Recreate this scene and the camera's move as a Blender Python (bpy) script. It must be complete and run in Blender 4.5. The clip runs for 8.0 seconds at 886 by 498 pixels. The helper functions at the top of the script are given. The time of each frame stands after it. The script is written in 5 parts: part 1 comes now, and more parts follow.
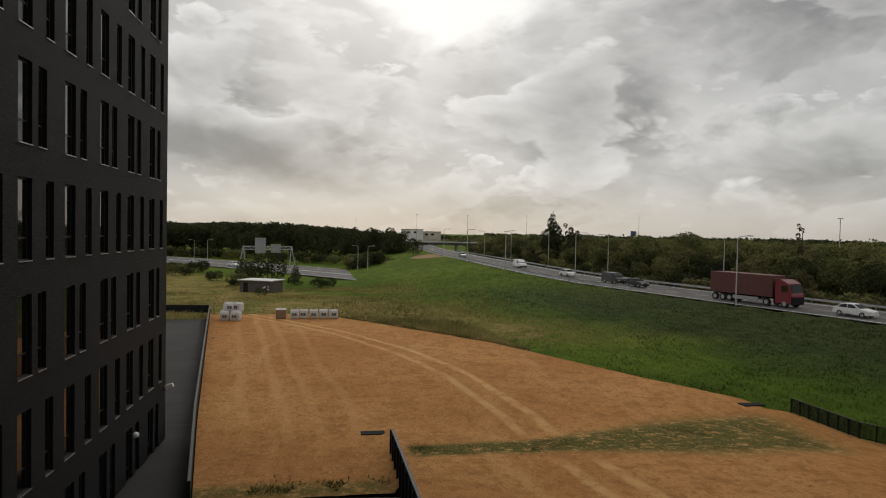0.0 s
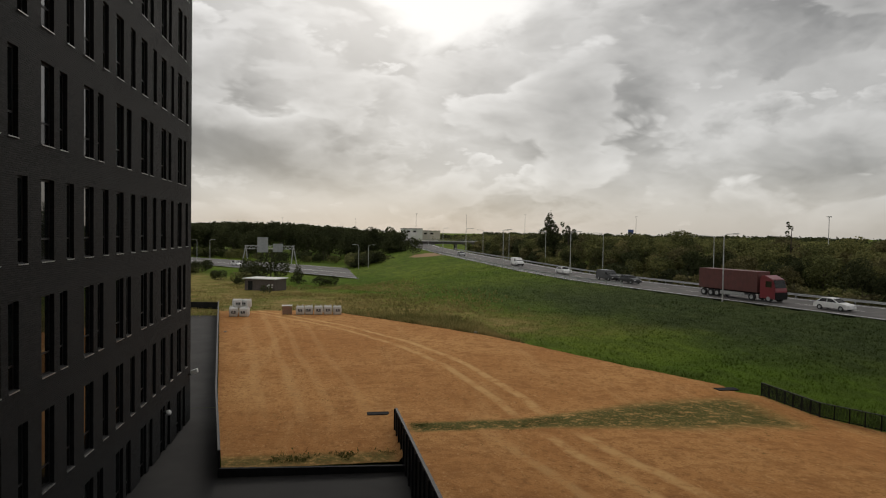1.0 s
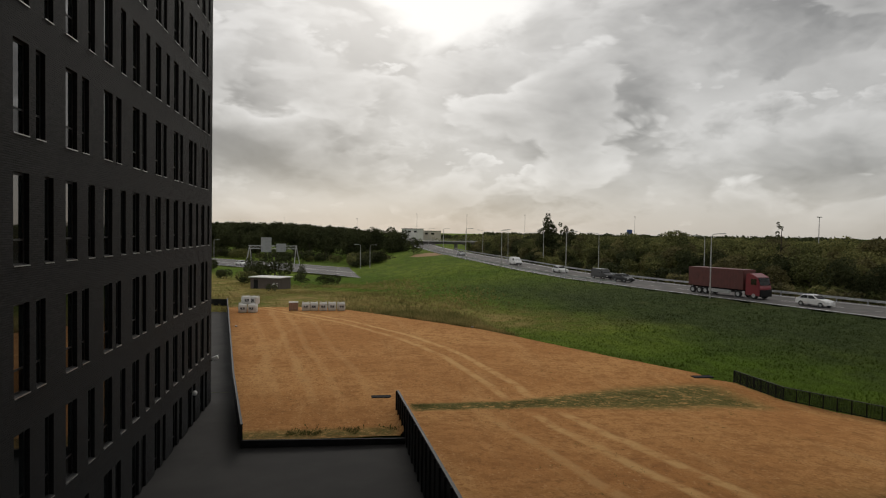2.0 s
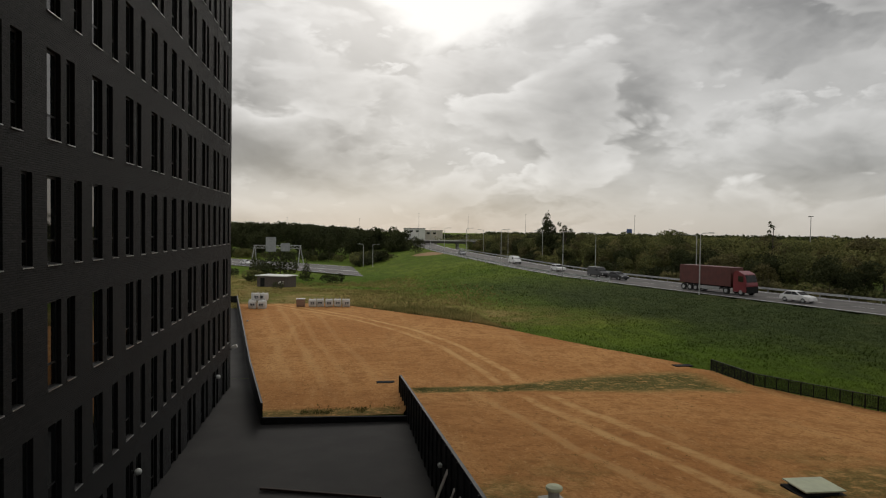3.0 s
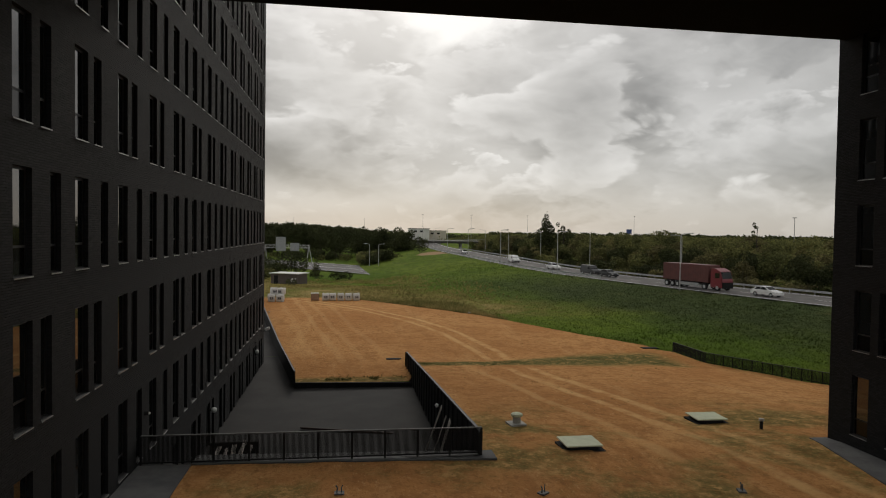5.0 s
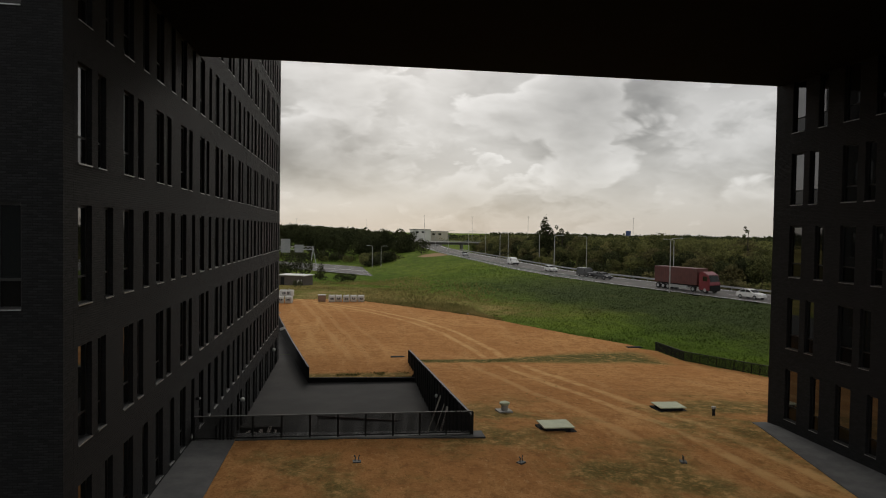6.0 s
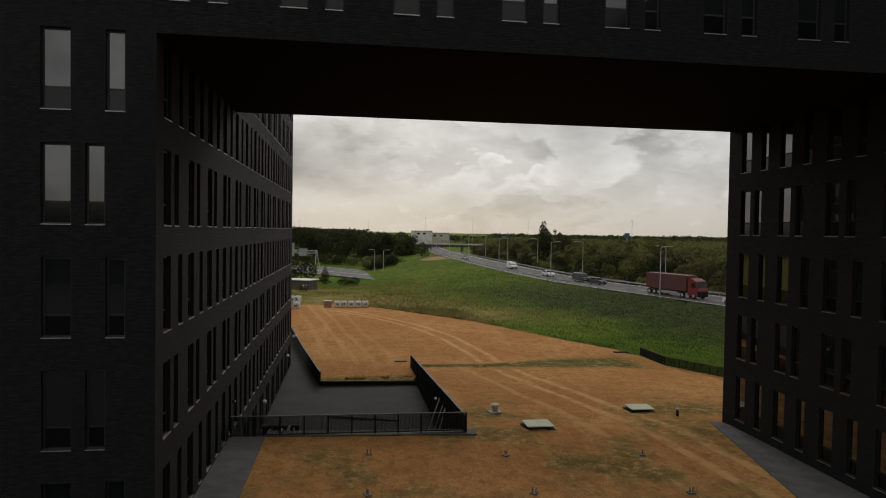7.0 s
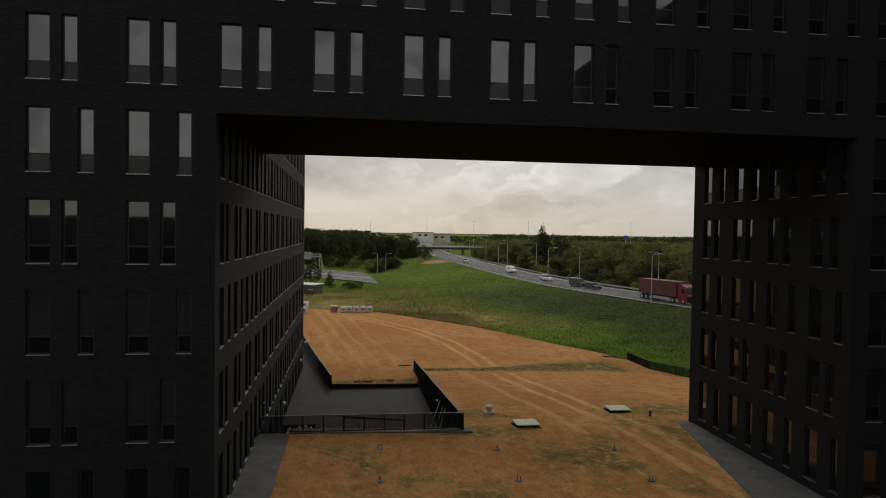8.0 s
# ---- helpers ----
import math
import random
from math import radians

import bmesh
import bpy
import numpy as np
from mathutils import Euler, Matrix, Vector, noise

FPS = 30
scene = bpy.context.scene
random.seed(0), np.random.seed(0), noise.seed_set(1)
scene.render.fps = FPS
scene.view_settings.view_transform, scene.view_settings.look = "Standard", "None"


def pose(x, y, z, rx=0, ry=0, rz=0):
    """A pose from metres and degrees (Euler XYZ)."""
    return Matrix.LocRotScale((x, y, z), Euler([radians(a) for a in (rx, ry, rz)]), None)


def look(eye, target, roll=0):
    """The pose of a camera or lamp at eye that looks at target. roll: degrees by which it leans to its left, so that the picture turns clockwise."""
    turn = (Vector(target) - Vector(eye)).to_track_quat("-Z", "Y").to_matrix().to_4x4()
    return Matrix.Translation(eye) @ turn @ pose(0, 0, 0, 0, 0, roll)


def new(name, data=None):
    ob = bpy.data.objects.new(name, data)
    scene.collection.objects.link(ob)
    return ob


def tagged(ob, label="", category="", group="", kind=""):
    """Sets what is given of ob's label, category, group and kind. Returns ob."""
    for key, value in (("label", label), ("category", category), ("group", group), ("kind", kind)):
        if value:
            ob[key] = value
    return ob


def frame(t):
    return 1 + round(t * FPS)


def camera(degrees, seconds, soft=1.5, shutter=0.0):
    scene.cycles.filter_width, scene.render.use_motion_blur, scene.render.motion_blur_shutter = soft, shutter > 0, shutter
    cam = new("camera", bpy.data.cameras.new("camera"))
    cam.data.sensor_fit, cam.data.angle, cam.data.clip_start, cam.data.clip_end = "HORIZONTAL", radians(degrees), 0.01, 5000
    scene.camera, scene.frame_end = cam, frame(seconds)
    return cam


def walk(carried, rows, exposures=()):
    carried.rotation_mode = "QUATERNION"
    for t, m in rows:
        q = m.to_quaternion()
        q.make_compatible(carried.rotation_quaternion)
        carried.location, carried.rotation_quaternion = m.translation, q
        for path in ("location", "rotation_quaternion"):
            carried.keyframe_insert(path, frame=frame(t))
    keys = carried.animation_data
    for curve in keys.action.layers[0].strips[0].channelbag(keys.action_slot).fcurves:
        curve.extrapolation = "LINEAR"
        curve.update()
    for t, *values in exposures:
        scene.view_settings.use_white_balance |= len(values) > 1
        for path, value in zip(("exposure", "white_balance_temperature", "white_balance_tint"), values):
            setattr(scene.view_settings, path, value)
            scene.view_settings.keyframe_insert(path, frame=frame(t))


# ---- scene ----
cam = camera(69.2, 8.0, 1.1)
PATH = [
    (0, (-0.157, 2.277, 8.197), (0.151, 4.252, 8.146), 1.1),
    (0.5, (-0.446, 0.51, 8.211), (-0.135, 2.485, 8.158), 1.0),
    (1, (-0.642, -1.332, 8.209), (-0.332, 0.643, 8.155), 0.9),
    (1.5, (-0.823, -3.255, 8.186), (-0.514, -1.28, 8.133), 0.9),
    (3, (-1.385, -9.3, 8.208), (-1.084, -7.323, 8.153), 0.8),
    (3.5, (-1.616, -11.354, 8.218), (-1.318, -9.377, 8.163), 0.8),
    (4, (-1.801, -13.482, 8.219), (-1.508, -11.504, 8.163), 0.8),
    (4.5, (-2.019, -15.704, 8.19), (-1.729, -13.726, 8.135), 0.8),
    (6, (-2.855, -23.057, 9.082), (-2.572, -21.078, 9.027), 0.9),
    (6.5, (-3.111, -25.588, 9.798), (-2.831, -23.608, 9.743), 0.9),
    (7, (-3.414, -28.104, 10.571), (-3.135, -26.124, 10.516), 0.9),
    (7.5, (-3.765, -30.706, 11.347), (-3.488, -28.726, 11.291), 0.9),
    (8, (-4.097, -33.303, 12.079), (-3.822, -31.323, 12.024), 0.9),
]
walk(cam, [(t, look(eye, target, roll)) for t, eye, target, roll in PATH])

# ---- world, sun, exposure ----
SUN_DIR = Vector((0.05, 0.90, 0.42)).normalized()
SKY_GAP = Vector((0.125, 0.91, 0.40)).normalized()
world = bpy.data.worlds.new("cloudy_sky")
scene.world = world
world.use_nodes = True
scene.view_settings.exposure = 0.0


def build_sky(nt):
    N, L = nt.nodes, nt.links
    N.clear()

    def node(kind, **kw):
        n = N.new(kind)
        for k, v in kw.items():
            n.inputs[k].default_value = v
        return n

    def maths(op, a, b=None, c=None, clamp=False):
        n = N.new("ShaderNodeMath")
        n.operation, n.use_clamp = op, clamp
        for k, v in enumerate((a, b, c)):
            if v is None:
                continue
            if isinstance(v, (int, float)):
                n.inputs[k].default_value = v
            else:
                L.new(v, n.inputs[k])
        return n.outputs[0]

    def smooth(v, lo, hi, a=0.0, b=1.0):
        n = N.new("ShaderNodeMapRange")
        n.interpolation_type = "SMOOTHSTEP"
        L.new(v, n.inputs["Value"])
        for k, q in (("From Min", lo), ("From Max", hi), ("To Min", a), ("To Max", b)):
            n.inputs[k].default_value = q
        return n.outputs["Result"]

    def mixed(f, a, b):
        n = N.new("ShaderNodeMix")
        n.data_type = "RGBA"
        for v, k in ((f, 0), (a, 6), (b, 7)):
            if isinstance(v, (int, float)):
                n.inputs[k].default_value = v
            elif isinstance(v, tuple):
                n.inputs[k].default_value = (*v, 1)
            else:
                L.new(v, n.inputs[k])
        return n.outputs[2]

    geo = node("ShaderNodeTexCoord").outputs["Generated"]
    sep = node("ShaderNodeSeparateXYZ")
    L.new(geo, sep.inputs[0])
    x, y, z = sep.outputs

    def clouds(scale, detail, rough, off, distort=0.0):
        m = node("ShaderNodeMapping", Location=off, Scale=scale)
        L.new(geo, m.inputs["Vector"])
        n = node("ShaderNodeTexNoise", Scale=1.0, Detail=detail, Roughness=rough, Distortion=distort)
        L.new(m.outputs[0], n.inputs["Vector"])
        return n.outputs["Fac"]

    # the dome unrolled: bearing across, height up, so that heaps keep their shape
    flat = maths("MAXIMUM", maths("POWER", maths("ADD", maths("MULTIPLY", x, x), maths("MULTIPLY", y, y)), 0.5), 0.02)
    bearing = maths("ARCTAN2", x, y)
    rise = maths("DIVIDE", z, flat)

    def plane(off_u, off_v, su, sv, wob, wob_scale):
        """Stretched and wobbled (bearing, rise) coordinates."""
        cb = N.new("ShaderNodeCombineXYZ")
        L.new(maths("MULTIPLY_ADD", bearing, su, off_u), cb.inputs[0])
        L.new(maths("MULTIPLY_ADD", rise, sv, off_v), cb.inputs[1])
        cb.inputs[2].default_value = off_u * 0.37
        w = node("ShaderNodeTexNoise", Scale=wob_scale, Detail=4.0, Roughness=0.55)
        L.new(cb.outputs[0], w.inputs["Vector"])
        n = N.new("ShaderNodeVectorMath")
        n.operation = "MULTIPLY_ADD"
        L.new(w.outputs["Color"], n.inputs[0])
        n.inputs[1].default_value = (wob, wob, 0.0)
        L.new(cb.outputs[0], n.inputs[2])
        return n.outputs[0]

    def puffs(vec, lift):
        """Heaped cloud density: soft masses broken into round, ever smaller heads."""
        m = node("ShaderNodeMapping", Location=(0.0, lift, 0.0))
        L.new(vec, m.inputs["Vector"])
        n = node("ShaderNodeTexNoise", Scale=1.0, Detail=7.0, Roughness=0.47)
        L.new(m.outputs[0], n.inputs["Vector"])
        v = N.new("ShaderNodeTexVoronoi")
        v.feature = "SMOOTH_F1"
        for q, val in (("Scale", 2.6), ("Detail", 3.5), ("Roughness", 0.50), ("Lacunarity", 2.2), ("Smoothness", 0.45)):
            v.inputs[q].default_value = val
        L.new(m.outputs[0], v.inputs["Vector"])
        return maths("SUBTRACT", n.outputs["Fac"], maths("MULTIPLY", v.outputs["Distance"], 0.26))

    def patch(u, v, ru, rv, strength):
        """A broad mass of cloud about one bearing and height."""
        a, b = maths("DIVIDE", maths("SUBTRACT", bearing, u), ru), maths("DIVIDE", maths("SUBTRACT", rise, v), rv)
        return smooth(maths("ADD", maths("MULTIPLY", a, a), maths("MULTIPLY", b, b)), 1.0, 0.0, 0.0, strength)

    big = clouds((1.5, 1.5, 4.2), 3.0, 0.5, (5.3, 0.9, 1.4))
    veil = clouds((3.2, 3.2, 7.0), 6.0, 0.55, (2.3, 4.9, 0.4), 0.3)
    tone = maths("ADD", 0.84, maths("MULTIPLY", maths("SUBTRACT", 0.5, veil), 0.75))
    tone = maths("ADD", tone, maths("MULTIPLY", maths("SUBTRACT", 0.5, big), 0.45))
    heap = None
    # layers of heaps, the far ones first: (offsets, stretch, wobble, cover, body tone, relief, bias)
    layers = (
        (11.3, 4.7, 5.2, 10.5, 0.35, 0.250, 0.74, 0.9, None),
        (3.1, 8.2, 2.7, 5.2, 0.42, 0.265, 0.66, 1.25, patch(0.62, 0.20, 0.62, 0.22, 0.10)),
        (7.7, 1.9, 2.3, 4.6, 0.42, 0.310, 0.68, 1.4, maths("ADD", patch(-0.12, 0.17, 0.36, 0.12, 0.17), patch(0.48, 0.18, 0.34, 0.11, 0.13))),
    )
    for ou, ov, su, sv, wob, cover, body, relief, bias in layers:
        vec = plane(ou, ov, su, sv, wob, 1.3)
        here, over = puffs(vec, 0.0), puffs(vec, 0.16)
        lit = maths("SUBTRACT", here, over)
        if bias is not None:
            here = maths("ADD", here, bias)
        heap = here
        mask = smooth(here, cover, cover + 0.06)
        deep = smooth(here, cover, cover + 0.26, 0.22, -0.22)
        shade = maths("ADD", maths("ADD", body, deep), maths("MULTIPLY", lit, relief))
        mx = N.new("ShaderNodeMix")
        L.new(mask, mx.inputs[0])
        L.new(tone, mx.inputs[2])
        L.new(shade, mx.inputs[3])
        tone = mx.outputs[0]
    # the long grey cloud base low over the woods
    base = maths("MULTIPLY_ADD", maths("SUBTRACT", veil, 0.5), 0.10, 0.106)
    tone = maths("SUBTRACT", tone, maths("MULTIPLY", maths("MULTIPLY", smooth(maths("ABSOLUTE", maths("SUBTRACT", bearing, -0.08)), 0.34, 0.06), smooth(maths("ABSOLUTE", maths("SUBTRACT", rise, base)), 0.055, 0.006)), 0.36))
    tone = maths("SUBTRACT", tone, patch(0.70, 0.30, 0.50, 0.30, 0.13))
    ramp = N.new("ShaderNodeValToRGB")
    L.new(maths("MULTIPLY", tone, 0.75), ramp.inputs[0])
    stops = ((0.0, (0.20, 0.197, 0.19)), (0.28, (0.34, 0.333, 0.32)), (0.52, (0.60, 0.588, 0.565)), (0.72, (0.86, 0.845, 0.82)), (1.0, (1.22, 1.21, 1.18)))
    while len(ramp.color_ramp.elements) < len(stops):
        ramp.color_ramp.elements.new(0.5)
    for e, (p, c) in zip(ramp.color_ramp.elements, stops):
        e.position, e.color = p, (*c, 1)
    bright = ramp.outputs[0]
    # pale warm band near the horizon
    low = smooth(z, 0.0, 0.11, 0.60, 0.0)
    bright = mixed(low, bright, (0.55, 0.51, 0.445))
    # glow round the hidden sun
    dot = node("ShaderNodeVectorMath")
    dot.operation = "DOT_PRODUCT"
    L.new(geo, dot.inputs[0])
    dot.inputs[1].default_value = SKY_GAP
    d = dot.outputs["Value"]
    ragged = maths("ADD", d, maths("MULTIPLY", maths("SUBTRACT", 0.42, heap), 0.035))
    glow = maths("ADD", maths("MULTIPLY", smooth(d, 0.93, 1.0), 0.22), maths("MULTIPLY", smooth(ragged, 0.9945, 1.003), 0.8))
    bright = mixed(glow, bright, (1.25, 1.23, 1.19))
    # clear sky behind the thin places
    sky = N.new("ShaderNodeTexSky")
    sky.sky_type, sky.sun_disc = "NISHITA", False
    sky.sun_elevation, sky.sun_rotation = math.asin(SUN_DIR.z), math.atan2(SUN_DIR.x, SUN_DIR.y)
    sk = N.new("ShaderNodeVectorMath")
    sk.operation = "SCALE"
    L.new(sky.outputs[0], sk.inputs[0])
    sk.inputs["Scale"].default_value = 0.10
    final = mixed(0.93, sk.outputs[0], bright)
    bg = N.new("ShaderNodeBackground")
    L.new(final, bg.inputs["Color"])
    bg.inputs["Strength"].default_value = 0.80
    out = N.new("ShaderNodeOutputWorld")
    L.new(bg.outputs[0], out.inputs["Surface"])


build_sky(world.node_tree)
sun_data = bpy.data.lights.new("sun", "SUN")
sun_data.energy, sun_data.angle, sun_data.color = 0.75, radians(16), (1.0, 0.94, 0.85)
sun = new("sun", sun_data)
sun.matrix_world = look((0, 0, 60), Vector((0, 0, 60)) - SUN_DIR)


# ---- materials ----
def material(name, color, rough=0.9, metal=0.0, spec=0.5, ior=1.5):
    m = bpy.data.materials.new(name)
    m.use_nodes = True
    b = m.node_tree.nodes["Principled BSDF"]
    b.inputs["Base Color"].default_value = (*color, 1)
    b.inputs["Roughness"].default_value = rough
    b.inputs["Metallic"].default_value = metal
    b.inputs["IOR"].default_value = ior
    b.inputs["Specular IOR Level"].default_value = spec
    return m


class Nodes:
    """Short hand for the nodes of one material."""

    def __init__(self, m):
        self.m, self.nt = m, m.node_tree
        self.b = self.nt.nodes["Principled BSDF"]
        self.pos = self.nt.nodes.new("ShaderNodeNewGeometry").outputs["Position"]

    def link(self, a, b):
        self.nt.links.new(a, b)

    def noise(self, scale, detail=4, rough=0.55, stretch=(1, 1, 1), off=(0, 0, 0), distort=0.0, src=None):
        mp = self.nt.nodes.new("ShaderNodeMapping")
        mp.inputs["Scale"].default_value = stretch
        mp.inputs["Location"].default_value = off
        self.link(src or self.pos, mp.inputs["Vector"])
        n = self.nt.nodes.new("ShaderNodeTexNoise")
        n.inputs["Scale"].default_value, n.inputs["Detail"].default_value = scale, detail
        n.inputs["Roughness"].default_value, n.inputs["Distortion"].default_value = rough, distort
        self.link(mp.outputs[0], n.inputs["Vector"])
        return n.outputs["Fac"]

    def ramp(self, v, lo, hi, a=0.0, b=1.0):
        n = self.nt.nodes.new("ShaderNodeMapRange")
        n.interpolation_type = "SMOOTHSTEP"
        self.link(v, n.inputs["Value"])
        for k, q in (("From Min", lo), ("From Max", hi), ("To Min", a), ("To Max", b)):
            n.inputs[k].default_value = q
        return n.outputs["Result"]

    def maths(self, op, a, b=None):
        n = self.nt.nodes.new("ShaderNodeMath")
        n.operation = op
        for k, v in enumerate((a, b)):
            if v is None:
                continue
            if isinstance(v, (int, float)):
                n.inputs[k].default_value = v
            else:
                self.link(v, n.inputs[k])
        return n.outputs[0]

    def mix(self, f, a, b):
        n = self.nt.nodes.new("ShaderNodeMix")
        n.data_type = "RGBA"
        for v, k in ((f, 0), (a, 6), (b, 7)):
            if isinstance(v, (int, float)):
                n.inputs[k].default_value = v
            elif isinstance(v, tuple):
                n.inputs[k].default_value = (*v, 1)
            else:
                self.link(v, n.inputs[k])
        return n.outputs[2]

    def color(self, v):
        self.link(v, self.b.inputs["Base Color"])

    def bump(self, v, strength=0.4, dist=0.02):
        n = self.nt.nodes.new("ShaderNodeBump")
        n.inputs["Strength"].default_value, n.inputs["Distance"].default_value = strength, dist
        self.link(v, n.inputs["Height"])
        self.link(n.outputs[0], self.b.inputs["Normal"])

    def xyz(self, src=None):
        n = self.nt.nodes.new("ShaderNodeSeparateXYZ")
        self.link(src or self.pos, n.inputs[0])
        return n.outputs

    def obj_random(self):
        return self.nt.nodes.new("ShaderNodeObjectInfo").outputs["Random"]

    def island(self):
        return self.nt.nodes.new("ShaderNodeNewGeometry").outputs["Random Per Island"]


def brick_material():
    m = material("dark_brick", (0.03, 0.028, 0.027), 0.85, spec=0.3)
    k = Nodes(m)
    x, y, z = k.xyz()
    cb = k.nt.nodes.new("ShaderNodeCombineXYZ")
    k.link(k.maths("ADD", x, y), cb.inputs[0])
    k.link(z, cb.inputs[1])
    br = k.nt.nodes.new("ShaderNodeTexBrick")
    k.link(cb.outputs[0], br.inputs["Vector"])
    for key, v in (("Scale", 1.0), ("Mortar Size", 0.011), ("Mortar Smooth", 0.25), ("Brick Width", 0.22), ("Row Height", 0.0625), ("Bias", -0.1)):
        br.inputs[key].default_value = v
    br.inputs["Color1"].default_value = (0.0068, 0.0072, 0.0080, 1)
    br.inputs["Color2"].default_value = (0.0195, 0.0202, 0.0218, 1)
    br.inputs["Mortar"].default_value = (0.004, 0.004, 0.004, 1)
    big = k.noise(0.25, 5)
    k.color(k.mix(k.ramp(big, 0.35, 0.7, 0.0, 0.35), br.outputs["Color"], (0.0125, 0.0125, 0.013)))
    k.bump(k.maths("SUBTRACT", k.maths("MULTIPLY", k.noise(40, 3), 0.3), br.outputs["Fac"]), 1.0, 0.02)
    return m


def soil_material():
    m = material("dry_soil", (0.356, 0.213, 0.096), 1.0, spec=0.02)
    k = Nodes(m)
    a = k.noise(0.09, 6, 0.6)
    b = k.noise(0.9, 7, 0.65, distort=0.3)
    c = k.noise(9.0, 6, 0.7)
    streak = k.noise(0.55, 4, 0.6, (1.0, 0.12, 1.0), (3, 1, 0))
    col = k.mix(k.ramp(a, 0.32, 0.68), (0.430, 0.202, 0.071), (0.537, 0.281, 0.106))
    col = k.mix(k.ramp(b, 0.44, 0.66, 0, 0.75), col, (0.315, 0.141, 0.051))
    col = k.mix(k.ramp(streak, 0.52, 0.72, 0, 0.5), col, (0.565, 0.324, 0.132))
    col = k.mix(k.ramp(c, 0.47, 0.68, 0, 0.65), col, (0.261, 0.119, 0.045))
    col = k.mix(k.ramp(k.noise(3.2, 6, 0.7, (1, 0.6, 1), (2, 8, 0)), 0.50, 0.66, 0, 0.75), col, (0.271, 0.128, 0.049))
    col = k.mix(k.ramp(k.noise(5.0, 5, 0.7, (1, 0.5, 1), (9, 3, 0)), 0.55, 0.70, 0, 0.6), col, (0.608, 0.358, 0.156))
    # pale wheel tracks that cross the field
    x, y, z = k.xyz()
    wob = k.maths("MULTIPLY", k.maths("SUBTRACT", k.noise(0.12, 3, 0.5), 0.5), 1.1)
    yy = k.maths("MAXIMUM", k.maths("SUBTRACT", y, 36.0), 0.0)
    bow = k.maths("SUBTRACT", 11.6, k.maths("MULTIPLY", k.maths("MULTIPLY", yy, yy), 0.0093))
    lean = k.maths("ADD", 11.8, k.maths("MULTIPLY", k.maths("SUBTRACT", 30.4, y), 0.125))
    rows = k.maths("MULTIPLY", k.maths("SUBTRACT", 46.0, y), 0.165)
    for base, at, lo, hi, strength in ((bow, 0.0, 34.0, 38.0, 0.85), (bow, -1.9, 34.0, 38.0, 0.75), (lean, 0.0, 32.0, 29.0, 0.8), (lean, -1.87, 32.0, 29.0, 0.8), (lean, -4.6, 32.0, 29.0, 0.5),
                                       (rows, -6.6, 33.0, 40.0, 0.2), (rows, -4.4, 33.0, 40.0, 0.3), (rows, -2.6, 33.0, 40.0, 0.25), (rows, -0.3, 33.0, 40.0, 0.2)):
        u = k.maths("ABSOLUTE", k.maths("SUBTRACT", k.maths("ADD", x, wob), k.maths("ADD", base, at)))
        f = k.maths("MULTIPLY", k.maths("MULTIPLY", k.ramp(u, 0.50, 0.14), k.ramp(y, lo, hi)), k.ramp(b, 0.34, 0.60, 0.1, strength))
        col = k.mix(f, col, (0.631, 0.390, 0.166))
    # grass and moss patches
    g = k.noise(0.16, 7, 0.68, off=(4.2, 9.0, 0))
    g2 = k.noise(1.7, 6, 0.7, off=(1, 2, 0))
    # a belt of moss that widens away from the yard wall
    away = k.maths("ABSOLUTE", k.maths("SUBTRACT", y, k.maths("ADD", k.maths("ADD", 32.6, k.maths("MULTIPLY", x, 0.10)), k.maths("MULTIPLY", wob, 0.9))))
    strip = k.ramp(k.maths("DIVIDE", away, k.maths("ADD", 1.15, k.maths("MULTIPLY", k.ramp(x, 8.0, 21.0), 2.9))), 1.25, 0.55)
    strip = k.maths("MULTIPLY", strip, k.maths("MULTIPLY", k.ramp(x, 2.7, 3.6), k.ramp(x, 28.0, 24.5)))
    front = k.maths("MULTIPLY", k.ramp(k.maths("ABSOLUTE", k.maths("SUBTRACT", y, 29.8)), 1.3, 0.2), k.ramp(x, 2.6, 1.5))
    near = k.maths("MULTIPLY", k.ramp(y, 18.0, 11.0), k.ramp(g, 0.44, 0.62, 0.0, 0.75))
    cover = k.maths("MAXIMUM", k.maths("MAXIMUM", k.maths("MULTIPLY", strip, 0.95), k.maths("MULTIPLY", front, 0.8)), near)
    # straw-coloured fringe, then ragged moss with bare gaps
    col = k.mix(k.maths("MULTIPLY", k.ramp(k.maths("MULTIPLY", cover, k.ramp(g2, 0.62, 0.40)), 0.05, 0.5), 0.55), col, (0.52, 0.33, 0.13))
    ragged = k.maths("MULTIPLY", k.ramp(g2, 0.34, 0.48), k.ramp(k.noise(6.5, 6, 0.72, off=(3, 5, 0)), 0.34, 0.52, 0.4, 1.0))
    cover = k.maths("MULTIPLY", cover, ragged)
    col = k.mix(cover, col, (0.074, 0.086, 0.026))
    spots = k.maths("MULTIPLY", k.ramp(k.noise(2.3, 3, 0.5, off=(7, 7, 0)), 0.72, 0.77), 0.6)
    col = k.mix(spots, col, (0.075, 0.07, 0.026))
    k.color(col)
    k.bump(k.maths("ADD", k.maths("MULTIPLY", b, 0.7), k.maths("MULTIPLY", c, 0.4)), 0.7, 0.12)
    return m


